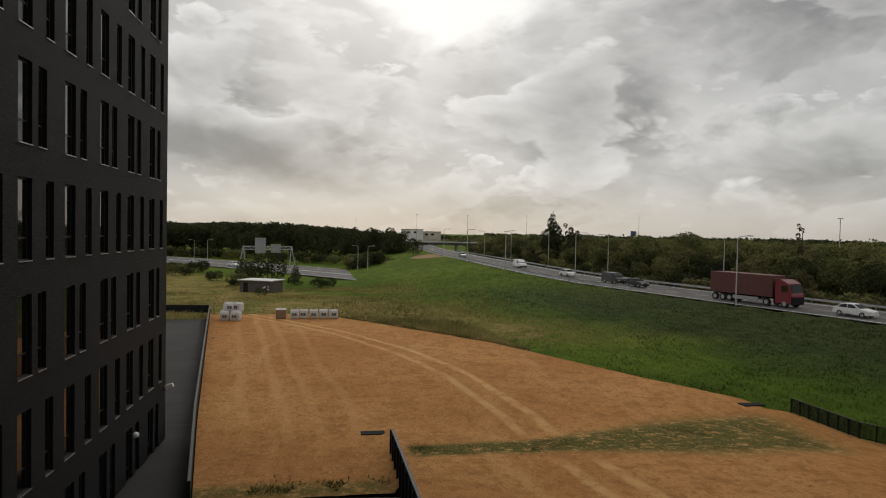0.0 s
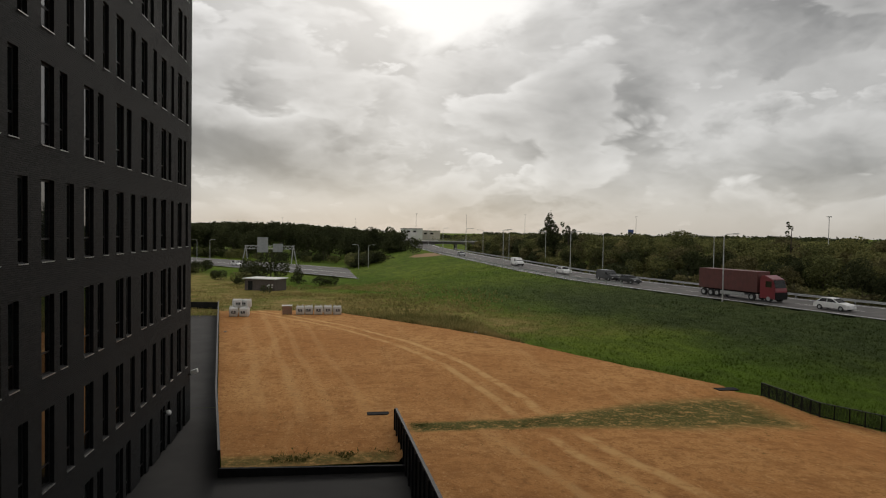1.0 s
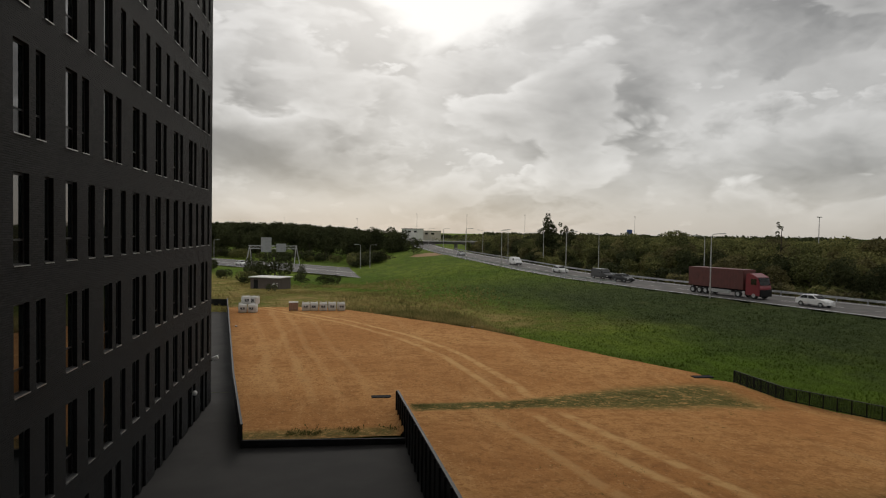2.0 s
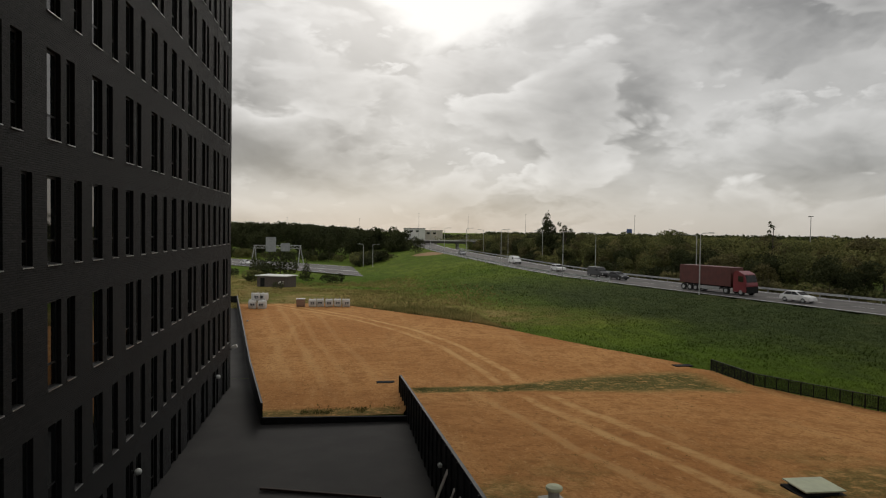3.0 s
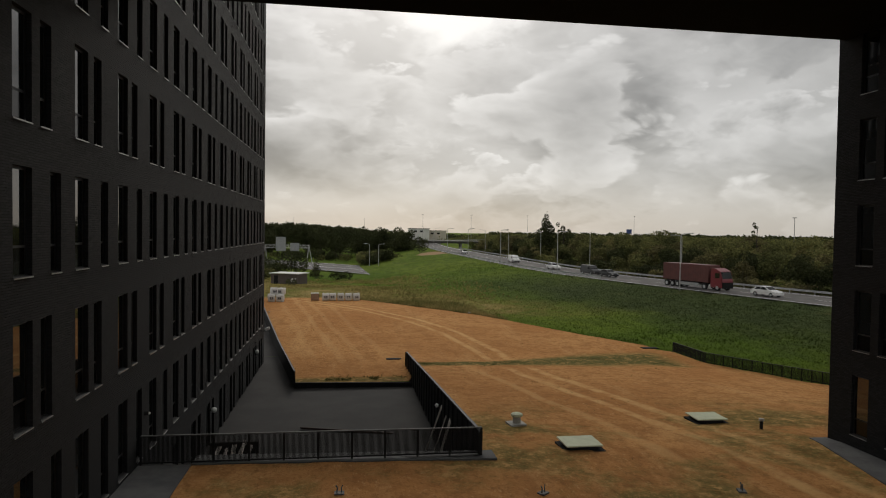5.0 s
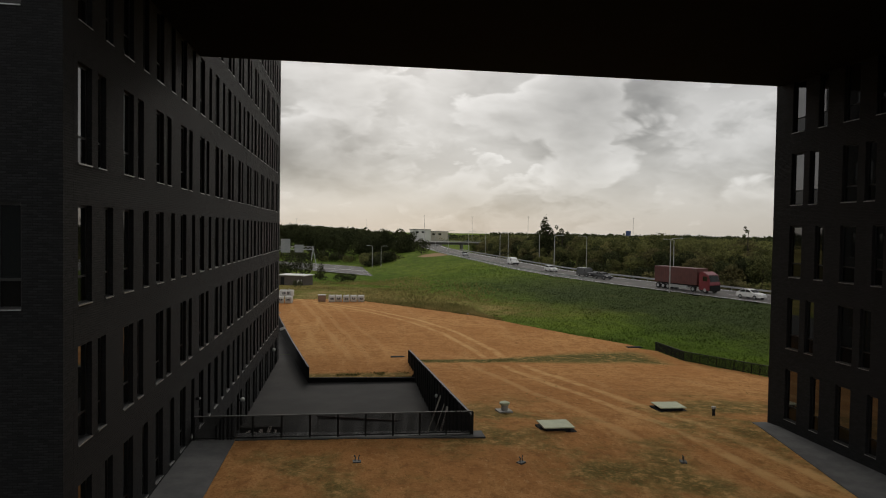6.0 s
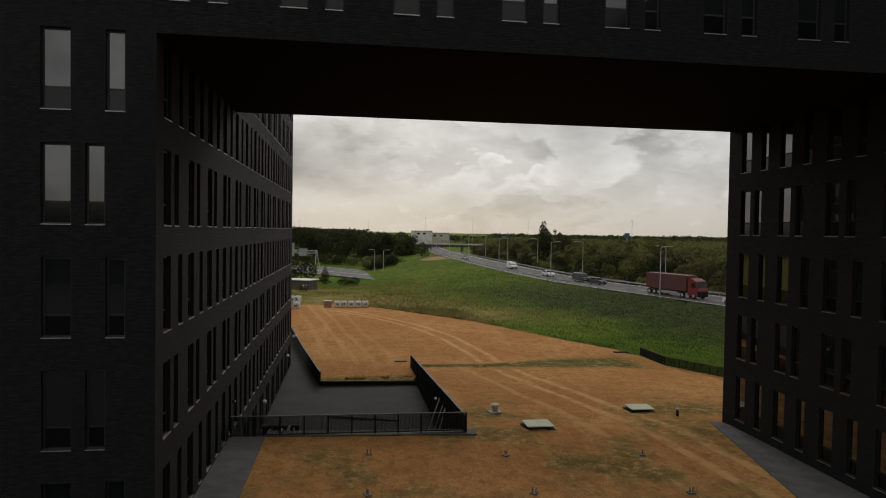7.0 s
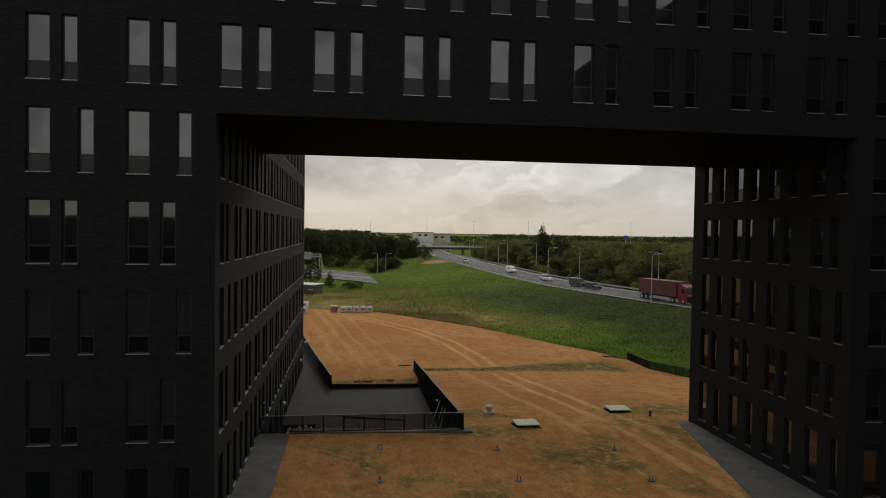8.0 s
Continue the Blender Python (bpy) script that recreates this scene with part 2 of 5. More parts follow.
def grass_colour(k):
    """Colour of the grassland by place: bright foot of the bank, darker green higher up, dry weeds behind the field."""
    a, b, c = k.noise(0.035, 6, 0.6), k.noise(0.35, 7, 0.65), k.noise(5.0, 6, 0.75)
    x, y, z = k.xyz()
    col = k.mix(k.ramp(a, 0.35, 0.65), (0.115, 0.185, 0.022), (0.195, 0.255, 0.036))
    col = k.mix(k.ramp(b, 0.42, 0.72, 0, 0.6), col, (0.080, 0.118, 0.020))
    # strips of the mower along the bank
    run = k.noise(0.6, 5, 0.62, (1.0, 0.30, 1.0), (5, 2, 0), 0.6)
    col = k.mix(k.ramp(run, 0.44, 0.62, 0, 0.5), col, (0.075, 0.110, 0.022))
    # darker green on the middle and top of the bank
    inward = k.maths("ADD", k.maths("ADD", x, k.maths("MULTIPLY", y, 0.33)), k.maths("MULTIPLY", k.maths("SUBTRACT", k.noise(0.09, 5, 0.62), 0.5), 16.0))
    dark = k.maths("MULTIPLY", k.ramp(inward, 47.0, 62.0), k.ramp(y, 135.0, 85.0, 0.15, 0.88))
    dark_green = k.mix(k.ramp(k.noise(1.1, 6, 0.7, (1.0, 0.45, 1.0), (2, 7, 0)), 0.40, 0.64), (0.062, 0.080, 0.036), (0.030, 0.042, 0.020))
    col = k.mix(dark, col, dark_green)
    # dry wild growth behind the field
    wild = k.maths("MULTIPLY", k.ramp(k.maths("ADD", y, k.maths("MULTIPLY", x, 1.7)), 132.0, 106.0), k.ramp(y, 60.0, 76.0))
    wild = k.maths("MULTIPLY", wild, k.ramp(b, 0.32, 0.60, 0.40, 1.0))
    wild = k.maths("MAXIMUM", wild, k.maths("MULTIPLY", k.ramp(k.noise(0.06, 5, 0.6, off=(3, 3, 0)), 0.58, 0.75), 0.2))
    straw = k.mix(k.ramp(k.noise(0.22, 6, 0.65, off=(8, 1, 0)), 0.40, 0.62), (0.235, 0.200, 0.062), (0.400, 0.290, 0.115))
    col = k.mix(wild, col, straw)
    col = k.mix(k.ramp(c, 0.45, 0.75, 0, 0.35), col, (0.060, 0.082, 0.020))
    return col, b, c


def grass_material():
    m = material("grass", (0.05, 0.09, 0.02), 1.0, spec=0.02)
    k = Nodes(m)
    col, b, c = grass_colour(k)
    x, y, z = k.xyz()
    # bare earth on the nose of the embankment
    ex, ey = k.maths("MULTIPLY", k.maths("SUBTRACT", x, 28.5), 0.16), k.maths("MULTIPLY", k.maths("SUBTRACT", y, 219.0), 0.085)
    bare = k.ramp(k.maths("ADD", k.maths("ADD", k.maths("MULTIPLY", ex, ex), k.maths("MULTIPLY", ey, ey)), k.maths("MULTIPLY", b, 0.8)), 1.55, 1.0)
    col = k.mix(bare, col, (0.42, 0.28, 0.17))
    k.color(col)
    k.bump(k.maths("ADD", k.maths("ADD", b, c), k.maths("MULTIPLY", k.noise(1.3, 5, 0.65), 1.5)), 1.0, 0.35)
    return m


def blade_material():
    m = material("grass_blades", (0.1, 0.14, 0.03), 0.95, spec=0.03)
    k = Nodes(m)
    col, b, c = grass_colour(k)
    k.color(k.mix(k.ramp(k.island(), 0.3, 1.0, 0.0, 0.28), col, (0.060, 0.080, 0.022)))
    return m


def asphalt_material(name, tone):
    m = material(name, (tone, tone, tone), 0.9, spec=0.3)
    k = Nodes(m)
    a, b = k.noise(0.35, 6, 0.6), k.noise(30, 4, 0.7)
    col = k.mix(k.ramp(a, 0.35, 0.7), (tone * 0.78, tone * 0.74, tone * 0.72), (tone * 1.28, tone * 1.2, tone * 1.13))
    col = k.mix(k.ramp(b, 0.4, 0.8, 0, 0.5), col, (tone * 0.5, tone * 0.5, tone * 0.5))
    k.color(col)
    k.bump(b, 0.3, 0.01)
    return m


def varied(name, c1, c2, rough=0.8, metal=0.0, scale=3.0, bump=0.0, ior=1.5, rnd=False, spec=0.5):
    m = material(name, c1, rough, metal, spec, ior)
    k = Nodes(m)
    f = k.ramp(k.noise(scale, 6, 0.62), 0.32, 0.70)
    if rnd:
        f = k.maths("ADD", k.maths("MULTIPLY", f, 0.5), k.maths("MULTIPLY", k.obj_random(), 0.5))
    k.color(k.mix(f, c1, c2))
    if bump:
        k.bump(k.noise(scale * 6, 5, 0.6), 0.5, bump)
    return m


def leaf_material(name, c1, c2, c3, through_light=0.4):
    m = material(name, c1, 0.9, spec=0.03)
    k = Nodes(m)
    tint = k.mix(k.obj_random(), c1, c2)
    col = k.mix(k.ramp(k.island(), 0.25, 1.0), tint, c3)
    crowns = k.noise(0.16, 3, 0.55)
    col = k.mix(k.ramp(crowns, 0.50, 0.66, 0.0, 0.7), col, tuple(v * 1.2 for v in c2))
    col = k.mix(k.ramp(crowns, 0.48, 0.34, 0.0, 0.6), col, tuple(v * 0.75 for v in c3))
    k.color(col)
    tr = k.nt.nodes.new("ShaderNodeBsdfTranslucent")
    k.link(col, tr.inputs["Color"])
    mx = k.nt.nodes.new("ShaderNodeMixShader")
    mx.inputs[0].default_value = through_light
    k.link(k.b.outputs[0], mx.inputs[1])
    k.link(tr.outputs[0], mx.inputs[2])
    k.link(mx.outputs[0], k.nt.nodes["Material Output"].inputs["Surface"])
    return m


BRICK = brick_material()
SOIL = soil_material()
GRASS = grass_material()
YARD = asphalt_material("yard_asphalt", 0.024)
ROAD = asphalt_material("road_asphalt", 0.11)
PAVE = varied("grey_paving", (0.060, 0.060, 0.062), (0.095, 0.095, 0.095), 0.9, scale=1.2, bump=0.01)
BLACK = varied("black_coated_steel", (0.010, 0.010, 0.010), (0.018, 0.018, 0.018), 0.85, scale=2.0, spec=0.2)
CAP = varied("grey_coping", (0.055, 0.055, 0.055), (0.08, 0.08, 0.078), 0.7, 0.0, scale=4.0, spec=0.3)
FRAME = varied("window_frame_black", (0.010, 0.010, 0.010), (0.016, 0.016, 0.016), 0.5)
# aluminium sill: dim top and sky-bright front edge are put into the colours
SILL = varied("sill_top_dimmed", (0.045, 0.045, 0.046), (0.03, 0.03, 0.031), 0.6, 0.2, scale=5.0, spec=0.3)
LIP = varied("aluminium_lip_skylit", (0.42, 0.42, 0.42), (0.32, 0.32, 0.32), 0.4, 0.5, scale=5.0)
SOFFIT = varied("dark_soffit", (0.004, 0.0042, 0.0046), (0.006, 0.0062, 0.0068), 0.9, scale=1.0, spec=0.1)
ROOF = varied("roof_gravel", (0.12, 0.12, 0.115), (0.2, 0.2, 0.19), 0.95, scale=3.0)


def glass_material(name, tone, rough=0.03, ior=1.75):
    m = material(name, tone, rough, ior=ior)
    k = Nodes(m)
    k.bump(k.noise(0.8, 2, 0.5), 0.04, 0.02)
    return m


GLASS = glass_material("dark_window_glass", (0.010, 0.012, 0.012), ior=2.1)
GLASS_LOW = glass_material("lower_window_glass", (0.006, 0.006, 0.006), 0.12, 1.4)


# ---- mesh helpers ----
def part(name, bm, mat, parent=None, label="", smooth=False):
    me = bpy.data.meshes.new(name)
    bm.normal_update()
    bm.to_mesh(me)
    bm.free()
    mats = mat if isinstance(mat, (list, tuple)) else [mat]
    for q in mats:
        me.materials.append(q)
    if smooth:
        for p in me.polygons:
            p.use_smooth = True
    ob = new(name, me)
    if parent:
        ob.parent = parent
    if label:
        ob["label"] = label
    return ob


def shared(name, me, parent, m, label=""):
    ob = new(name, me)
    ob.parent = parent
    ob.matrix_local = m
    if label:
        ob["label"] = label
    return ob


def thing(name, label, category, m=None, group="", kind=""):
    ob = new(name)
    if m is not None:
        ob.matrix_world = m
    return tagged(ob, label, category, group, kind)


def box(bm, x0, x1, y0, y1, z0, z1, bevel=0.0, m=None):
    vs = [bm.verts.new(p) for p in ((x0, y0, z0), (x1, y0, z0), (x1, y1, z0), (x0, y1, z0), (x0, y0, z1), (x1, y0, z1), (x1, y1, z1), (x0, y1, z1))]
    fs = [bm.faces.new([vs[i] for i in f]) for f in ((3, 2, 1, 0), (4, 5, 6, 7), (0, 1, 5, 4), (1, 2, 6, 5), (2, 3, 7, 6), (3, 0, 4, 7))]
    out = vs
    if bevel:
        r = bmesh.ops.bevel(bm, geom=list({e for f in fs for e in f.edges}), offset=bevel, segments=2, affect="EDGES", profile=0.6)
        out = list({v for f in r["faces"] for v in f.verts} | {v for v in vs if v.is_valid})
    if m is not None:
        for v in out:
            v.co = m @ v.co
    return out


def tube(bm, pts, radii, seg=8, caps=True):
    """A round tube along points."""
    rings = []
    for i, p in enumerate(pts):
        p = Vector(p)
        d = Vector(pts[min(i + 1, len(pts) - 1)]) - Vector(pts[max(i - 1, 0)])
        d.normalize()
        side = d.cross(Vector((0, 0, 1)) if abs(d.z) < 0.9 else Vector((1, 0, 0))).normalized()
        up = side.cross(d)
        r = radii[i] if isinstance(radii, (list, tuple)) else radii
        rings.append([bm.verts.new(p + r * (math.cos(a) * side + math.sin(a) * up)) for a in (2 * math.pi * j / seg for j in range(seg))])
    for a, b in zip(rings, rings[1:]):
        for j in range(seg):
            bm.faces.new((a[j], a[(j + 1) % seg], b[(j + 1) % seg], b[j]))
    if caps:
        bm.faces.new(list(reversed(rings[0])))
        bm.faces.new(rings[-1])


def lerp_table(table, t):
    for (a, *u), (b, *v) in zip(table, table[1:]):
        if t <= b or (b, *v) == tuple(table[-1]):
            f = (t - a) / (b - a)
            return [p + (q - p) * f for p, q in zip(u, v)]


def sstep(a, b, v):
    t = min(1.0, max(0.0, (v - a) / (b - a)))
    return t * t * (3 - 2 * t)


# ---- lie of the land ----
ROAD_EDGE = [  # y: x, z of the near edge of the upper road
    (-120.0, 110.0, -0.5), (32.0, 64.8, -0.5), (61.5, 56.3, -0.5), (78.7, 51.3, -0.5), (97.0, 45.9, -0.45), (113.0, 41.6, -0.4),
    (135.0, 38.4, -0.2), (160.0, 36.2, 0.1), (185.0, 34.8, 0.3), (210.0, 33.8, 0.4), (240.0, 33.2, 0.5), (300.0, 33.0, 0.8), (420.0, 40.0, 1.5), (700.0, 60.0, 2.0)]
FIELD_EDGE = [(39.4, 28.4), (40.4, 27.3), (42.6, 27.45), (49.2, 23.5), (54.6, 20.15), (65.1, 13.9), (74.0, 7.0), (83.0, -0.5)]
FENCE = [(38.4, 15.9), (33.95, 24.3), (31.45, 28.9), (28.65, 34.0), (28.45, 39.3)]  # x, y along the black railing
YARD_WALL = [(28.9, -6.1), (40.9, -8.45), (90.0, -17.3)]


def soil_z(x, y):
    z0 = -0.05 - 0.018 * min(max(x, -9.5) + 9.5, 20.0)
    low = -2.84 + 0.24 * sstep(44, 66, y) - 0.005 * max(0.0, min(x, 25) - 8.0) * (1 - sstep(50, 66, y))
    if x < 2.71 and y > 20:
        return low
    return max(z0 - 0.078 * max(0.0, y - 6.0) - 0.085 * max(0.0, x - 22.0) * sstep(8, 20, y), low)


def road_at(y):
    return lerp_table(ROAD_EDGE, y)


def ground_z(x, y):
    rx, rz = road_at(min(max(y, -110), 690))
    s = (rx - x) * 0.96
    base = -2.95 + (-4.6 + 2.95) * sstep(95, 150, y) if x < 200 else -4.5
    if y > 300:
        base = -4.6
    if s >= 0:
        bank = rz - 0.04 + (base - rz + 0.04) * sstep(0.8, 33.0 + 4.5 * sstep(125, 160, y), s) ** 0.85
        z = max(base, bank)
    elif s > -13.5:
        z = rz - 0.35
    else:
        z = rz - 0.35 + (-2.2 - rz) * sstep(13.5, 24.0, -s)
    rough = noise.noise((x * 0.07, y * 0.07, 0.0)) * 0.22 + noise.noise((x * 0.35, y * 0.35, 3.0)) * 0.07
    f = 1.0 if (s > 5 or s < -18) else (0.05 if s < 1.2 else 0.05 + 0.25 * (s - 1.2))
    if y > 150 and x < 12:
        f *= 0.3
    return z + rough * f


def sheet(bm, us, rows):
    """A grid of quads: rows of points."""
    grid = [[bm.verts.new(p) for p in r] for r in rows]
    for a, b in zip(grid, grid[1:]):
        for i in range(len(a) - 1):
            bm.faces.new((a[i], a[i + 1], b[i + 1], b[i]))


def spaced(a, b, step):
    n = max(1, round((b - a) / step))
    return [a + (b - a) * i / n for i in range(n + 1)]


def build_ground():
    bm = bmesh.new()
    ys = spaced(-400, -20, 40) + spaced(-20, 24, 4)[1:] + spaced(24, 130, 1.5)[1:] + spaced(130, 320, 4)[1:] + spaced(320, 700, 40)[1:] + [1000, 1600, 2600, 4500]
    xs = [-4000, -2000, -1000, -500, -300] + spaced(-200, -30, 10) + spaced(-30, 80, 1.6)[1:] + spaced(80, 250, 8)[1:] + [400, 800, 1600, 4000]

    def z(x, y):
        v = ground_z(x, y)
        inside = -30 < x < 45 and -60 < y < 95
        if inside:
            edge = field_right(y)
            if x < edge + 0.4 and y < 86:
                v = min(v, -3.75) if y > 4 else -3.75
        return v

    sheet(bm, None, [[(x, y, z(x, y)) for x in xs] for y in ys])
    ob = part("ground", bm, GRASS, smooth=True)
    tagged(ob, "rough green grassland with dry brownish weeds and a road embankment", "grass", kind="structure")


def field_right(y):
    if y <= 39.4:
        return lerp_table([(b, a) for a, b in FENCE], max(y, -14.0))[0] + 0.03
    if y >= 83:
        return -0.5 - (y - 83) * 1.2
    return lerp_table(FIELD_EDGE, y)[0]


def wall_left(y):
    return lerp_table(YARD_WALL, y)[0]


def soil_sheet(name, ys, left, right, step, label):
    bm = bmesh.new()
    rows = []
    for y in ys:
        a, b = left(y), right(y)
        n = max(2, round((right(ys[0]) - left(ys[0])) / step))
        row = []
        for i in range(n + 1):
            x = a + (b - a) * i / n
            bumpy = 0.05 * noise.noise((x * 0.5, y * 0.5, 1.0)) + 0.02 * noise.noise((x * 2.1, y * 2.1, 5.0))
            row.append((x, y, soil_z(x, y) + bumpy))
        rows.append(row)
    sheet(bm, None, rows)
    ob = part(name, bm, SOIL, smooth=True)
    tagged(ob, label, "soil", kind="structure")


build_ground()
soil_sheet("soil_field", spaced(-14, 5.0, 1.0) + spaced(5.0, 83, 0.6)[1:], lambda y: 2.72 if y < 83 else 2.72, lambda y: max(field_right(y), 2.9), 0.6, "dry orange-brown sandy soil with wheel tracks and moss")
soil_sheet("soil_terrace", spaced(-14, 5.9, 0.8), lambda y: -7.75, lambda y: 2.72, 0.6, "dry brown soil with moss on the roof terrace")
soil_sheet("soil_lot", spaced(29.1, 86, 0.7), lambda y: wall_left(y) + 0.12, lambda y: min(2.72, max(field_right(y), wall_left(y) + 1)), 0.6, "flat lot of dry orange-brown soil")


def yard_z(x):
    return -3.22 + 0.014 * (x + 9.5)


def build_yard():
    bm = bmesh.new()
    rows = []
    for y in spaced(5.6, 29.0, 1.5):
        rows.append([(x, y, yard_z(x)) for x in spaced(-9.6, 2.6, 1.2)])
    sheet(bm, None, rows)
    rows = []
    for y in spaced(29.0, 92.0, 3.0):
        a, b = -9.6 if y < 39.5 else -40.0, wall_left(y)
        rows.append([(x, y, yard_z(-9.5 + max(0, x + 9.5))) for x in spaced(a, b, (b - a) / 8)])
    k = next(i for i, r in enumerate(rows) if r[0][0] < -20)
    sheet(bm, None, rows[:k])
    sheet(bm, None, rows[k:])
    sheet(bm, None, [[(x, y, yard_z(-9.5)) for x in (-40.0, wall_left(rows[k - 1][0][1]))] for y in (rows[k - 1][0][1], rows[k][0][1])])
    ob = part("yard", bm, YARD)
    tagged(ob, "dark grey asphalt yard below the terrace", "yard", kind="structure")


build_yard()


# ---- office building ----
FLOOR, SILL0, WIN_H, WIDE, NARROW, WALL_T = 3.5, 10.6, 2.5, 0.87, 0.58, 0.55
REVEAL = 0.13


def window_spots(first, pitch, count, close_off, far_off, lo, hi, rows):
    """Window openings of a wall: (u0, u1, z0, z1) by floors, close pairs and spread pairs in turn."""
    out = {}
    for k in rows:
        z = SILL0 + FLOOR * k
        line = []
        for i in range(count):
            u = first + pitch * i
            off = close_off if k % 2 == 0 else far_off
            for a, w in ((u, WIDE), (u + off, NARROW)):
                if a > lo + 0.25 and a + w < hi - 0.25:
                    line.append((a, a + w))
        out[k] = sorted(line)
    return out


def pierced_wall(name, parent, place, lo, hi, z0, z1, spots, label):
    """A brick wall in the plane u, z (front at v = 0, back at v = WALL_T) with real openings."""
    bm = bmesh.new()
    bands, z = [], z0
    for k in sorted(spots):
        s = SILL0 + FLOOR * k
        bottom, top = max(s, z0), min(s + WIN_H, z1)
        if top <= z0 + 0.3 or bottom >= z1 - 0.3:
            continue
        if bottom > z:
            bands.append((z, bottom, []))
        bands.append((bottom, top, spots[k]))
        z = top
    if z < z1:
        bands.append((z, z1, []))

    def quad(pts):
        bm.faces.new([bm.verts.new(place @ Vector(p)) for p in pts])

    for a, b, holes in bands:
        u = lo
        for h0, h1 in holes + [(hi, hi)]:
            if h0 > u:
                quad(((u, 0, a), (h0, 0, a), (h0, 0, b), (u, 0, b)))
                quad(((h0, WALL_T, a), (u, WALL_T, a), (u, WALL_T, b), (h0, WALL_T, b)))
            u = h1
        for h0, h1 in holes:
            quad(((h0, 0, a), (h0, 0, b), (h0, WALL_T, b), (h0, WALL_T, a)))
            quad(((h1, 0, b), (h1, 0, a), (h1, WALL_T, a), (h1, WALL_T, b)))
            quad(((h0, 0, a), (h0, WALL_T, a), (h1, WALL_T, a), (h1, 0, a)))
            quad(((h0, 0, b), (h1, 0, b), (h1, WALL_T, b), (h0, WALL_T, b)))
    quad(((lo, 0, z1), (hi, 0, z1), (hi, WALL_T, z1), (lo, WALL_T, z1)))
    quad(((lo, 0, z0), (lo, WALL_T, z0), (hi, WALL_T, z0), (hi, 0, z0)))
    for e in (lo, hi):
        quad(((e, 0, z0), (e, 0, z1), (e, WALL_T, z1), (e, WALL_T, z0)))
    bmesh.ops.remove_doubles(bm, verts=bm.verts, dist=0.0005)
    bmesh.ops.recalc_face_normals(bm, faces=bm.faces)
    return part(name, bm, BRICK, parent, label)


def mesh_of(bm, mat):
    me = bpy.data.meshes.new("piece")
    bm.to_mesh(me)
    bm.free()
    me.materials.append(mat)
    return me


def window_meshes(w):
    bm = bmesh.new()
    t, mid = 0.07, 0.70
    for a, b, c, d in ((0, t, 0, WIN_H), (w - t, w, 0, WIN_H), (t, w - t, 0, t), (t, w - t, WIN_H - t, WIN_H), (t, w - t, mid - 0.03, mid + 0.03)):
        box(bm, a, b, REVEAL, REVEAL + 0.06, c, d)
    frame_me = mesh_of(bm, FRAME)
    bm = bmesh.new()
    box(bm, t, w - t, REVEAL + 0.010, REVEAL + 0.030, mid + 0.03, WIN_H - t)
    up = mesh_of(bm, GLASS)
    bm = bmesh.new()
    box(bm, t, w - t, REVEAL + 0.010, REVEAL + 0.030, t, mid - 0.03)
    low = mesh_of(bm, GLASS_LOW)
    bm = bmesh.new()
    vs = box(bm, 0.004, w - 0.004, -0.022, REVEAL - 0.003, 0.002, 0.020)
    for v in vs:
        v.co.z += 0.03 * (v.co.y + 0.022) / REVEAL
    count = len(bm.faces)
    box(bm, 0.0, w, -0.028, -0.020, -0.010, 0.020)
    bm.faces.ensure_lookup_table()
    for f in bm.faces[count:]:
        f.material_index = 1
    sill = mesh_of(bm, SILL)
    sill.materials.append(LIP)
    return frame_me, up, low, sill


WINDOW = {WIDE: window_meshes(WIDE), NARROW: window_meshes(NARROW)}


def add_windows(parent, place, spots, z0, z1):
    for k, line in spots.items():
        s = SILL0 + FLOOR * k
        if s + WIN_H > z1 or s < z0 - 0.6:
            continue
        for a, b in line:
            f, up, low, sill = WINDOW[WIDE if b - a > 0.7 else NARROW]
            w = shared("window", f, parent, place @ Matrix.Translation((a, 0, s)))
            for n, me in (("pane", up), ("lower_pane", low), ("sill", sill)):
                shared(n, me, w, Matrix.Identity(4))


def wall_place(x, y, degrees):
    """u runs along the wall, v into the building."""
    return pose(x, y, 0, 0, 0, degrees)


XA, YS, YN_BRIDGE, XB, SOFF, TOP, YA = -9.5, -7.0, 6.5, 18.35, 16.58, 35.3, 38.2


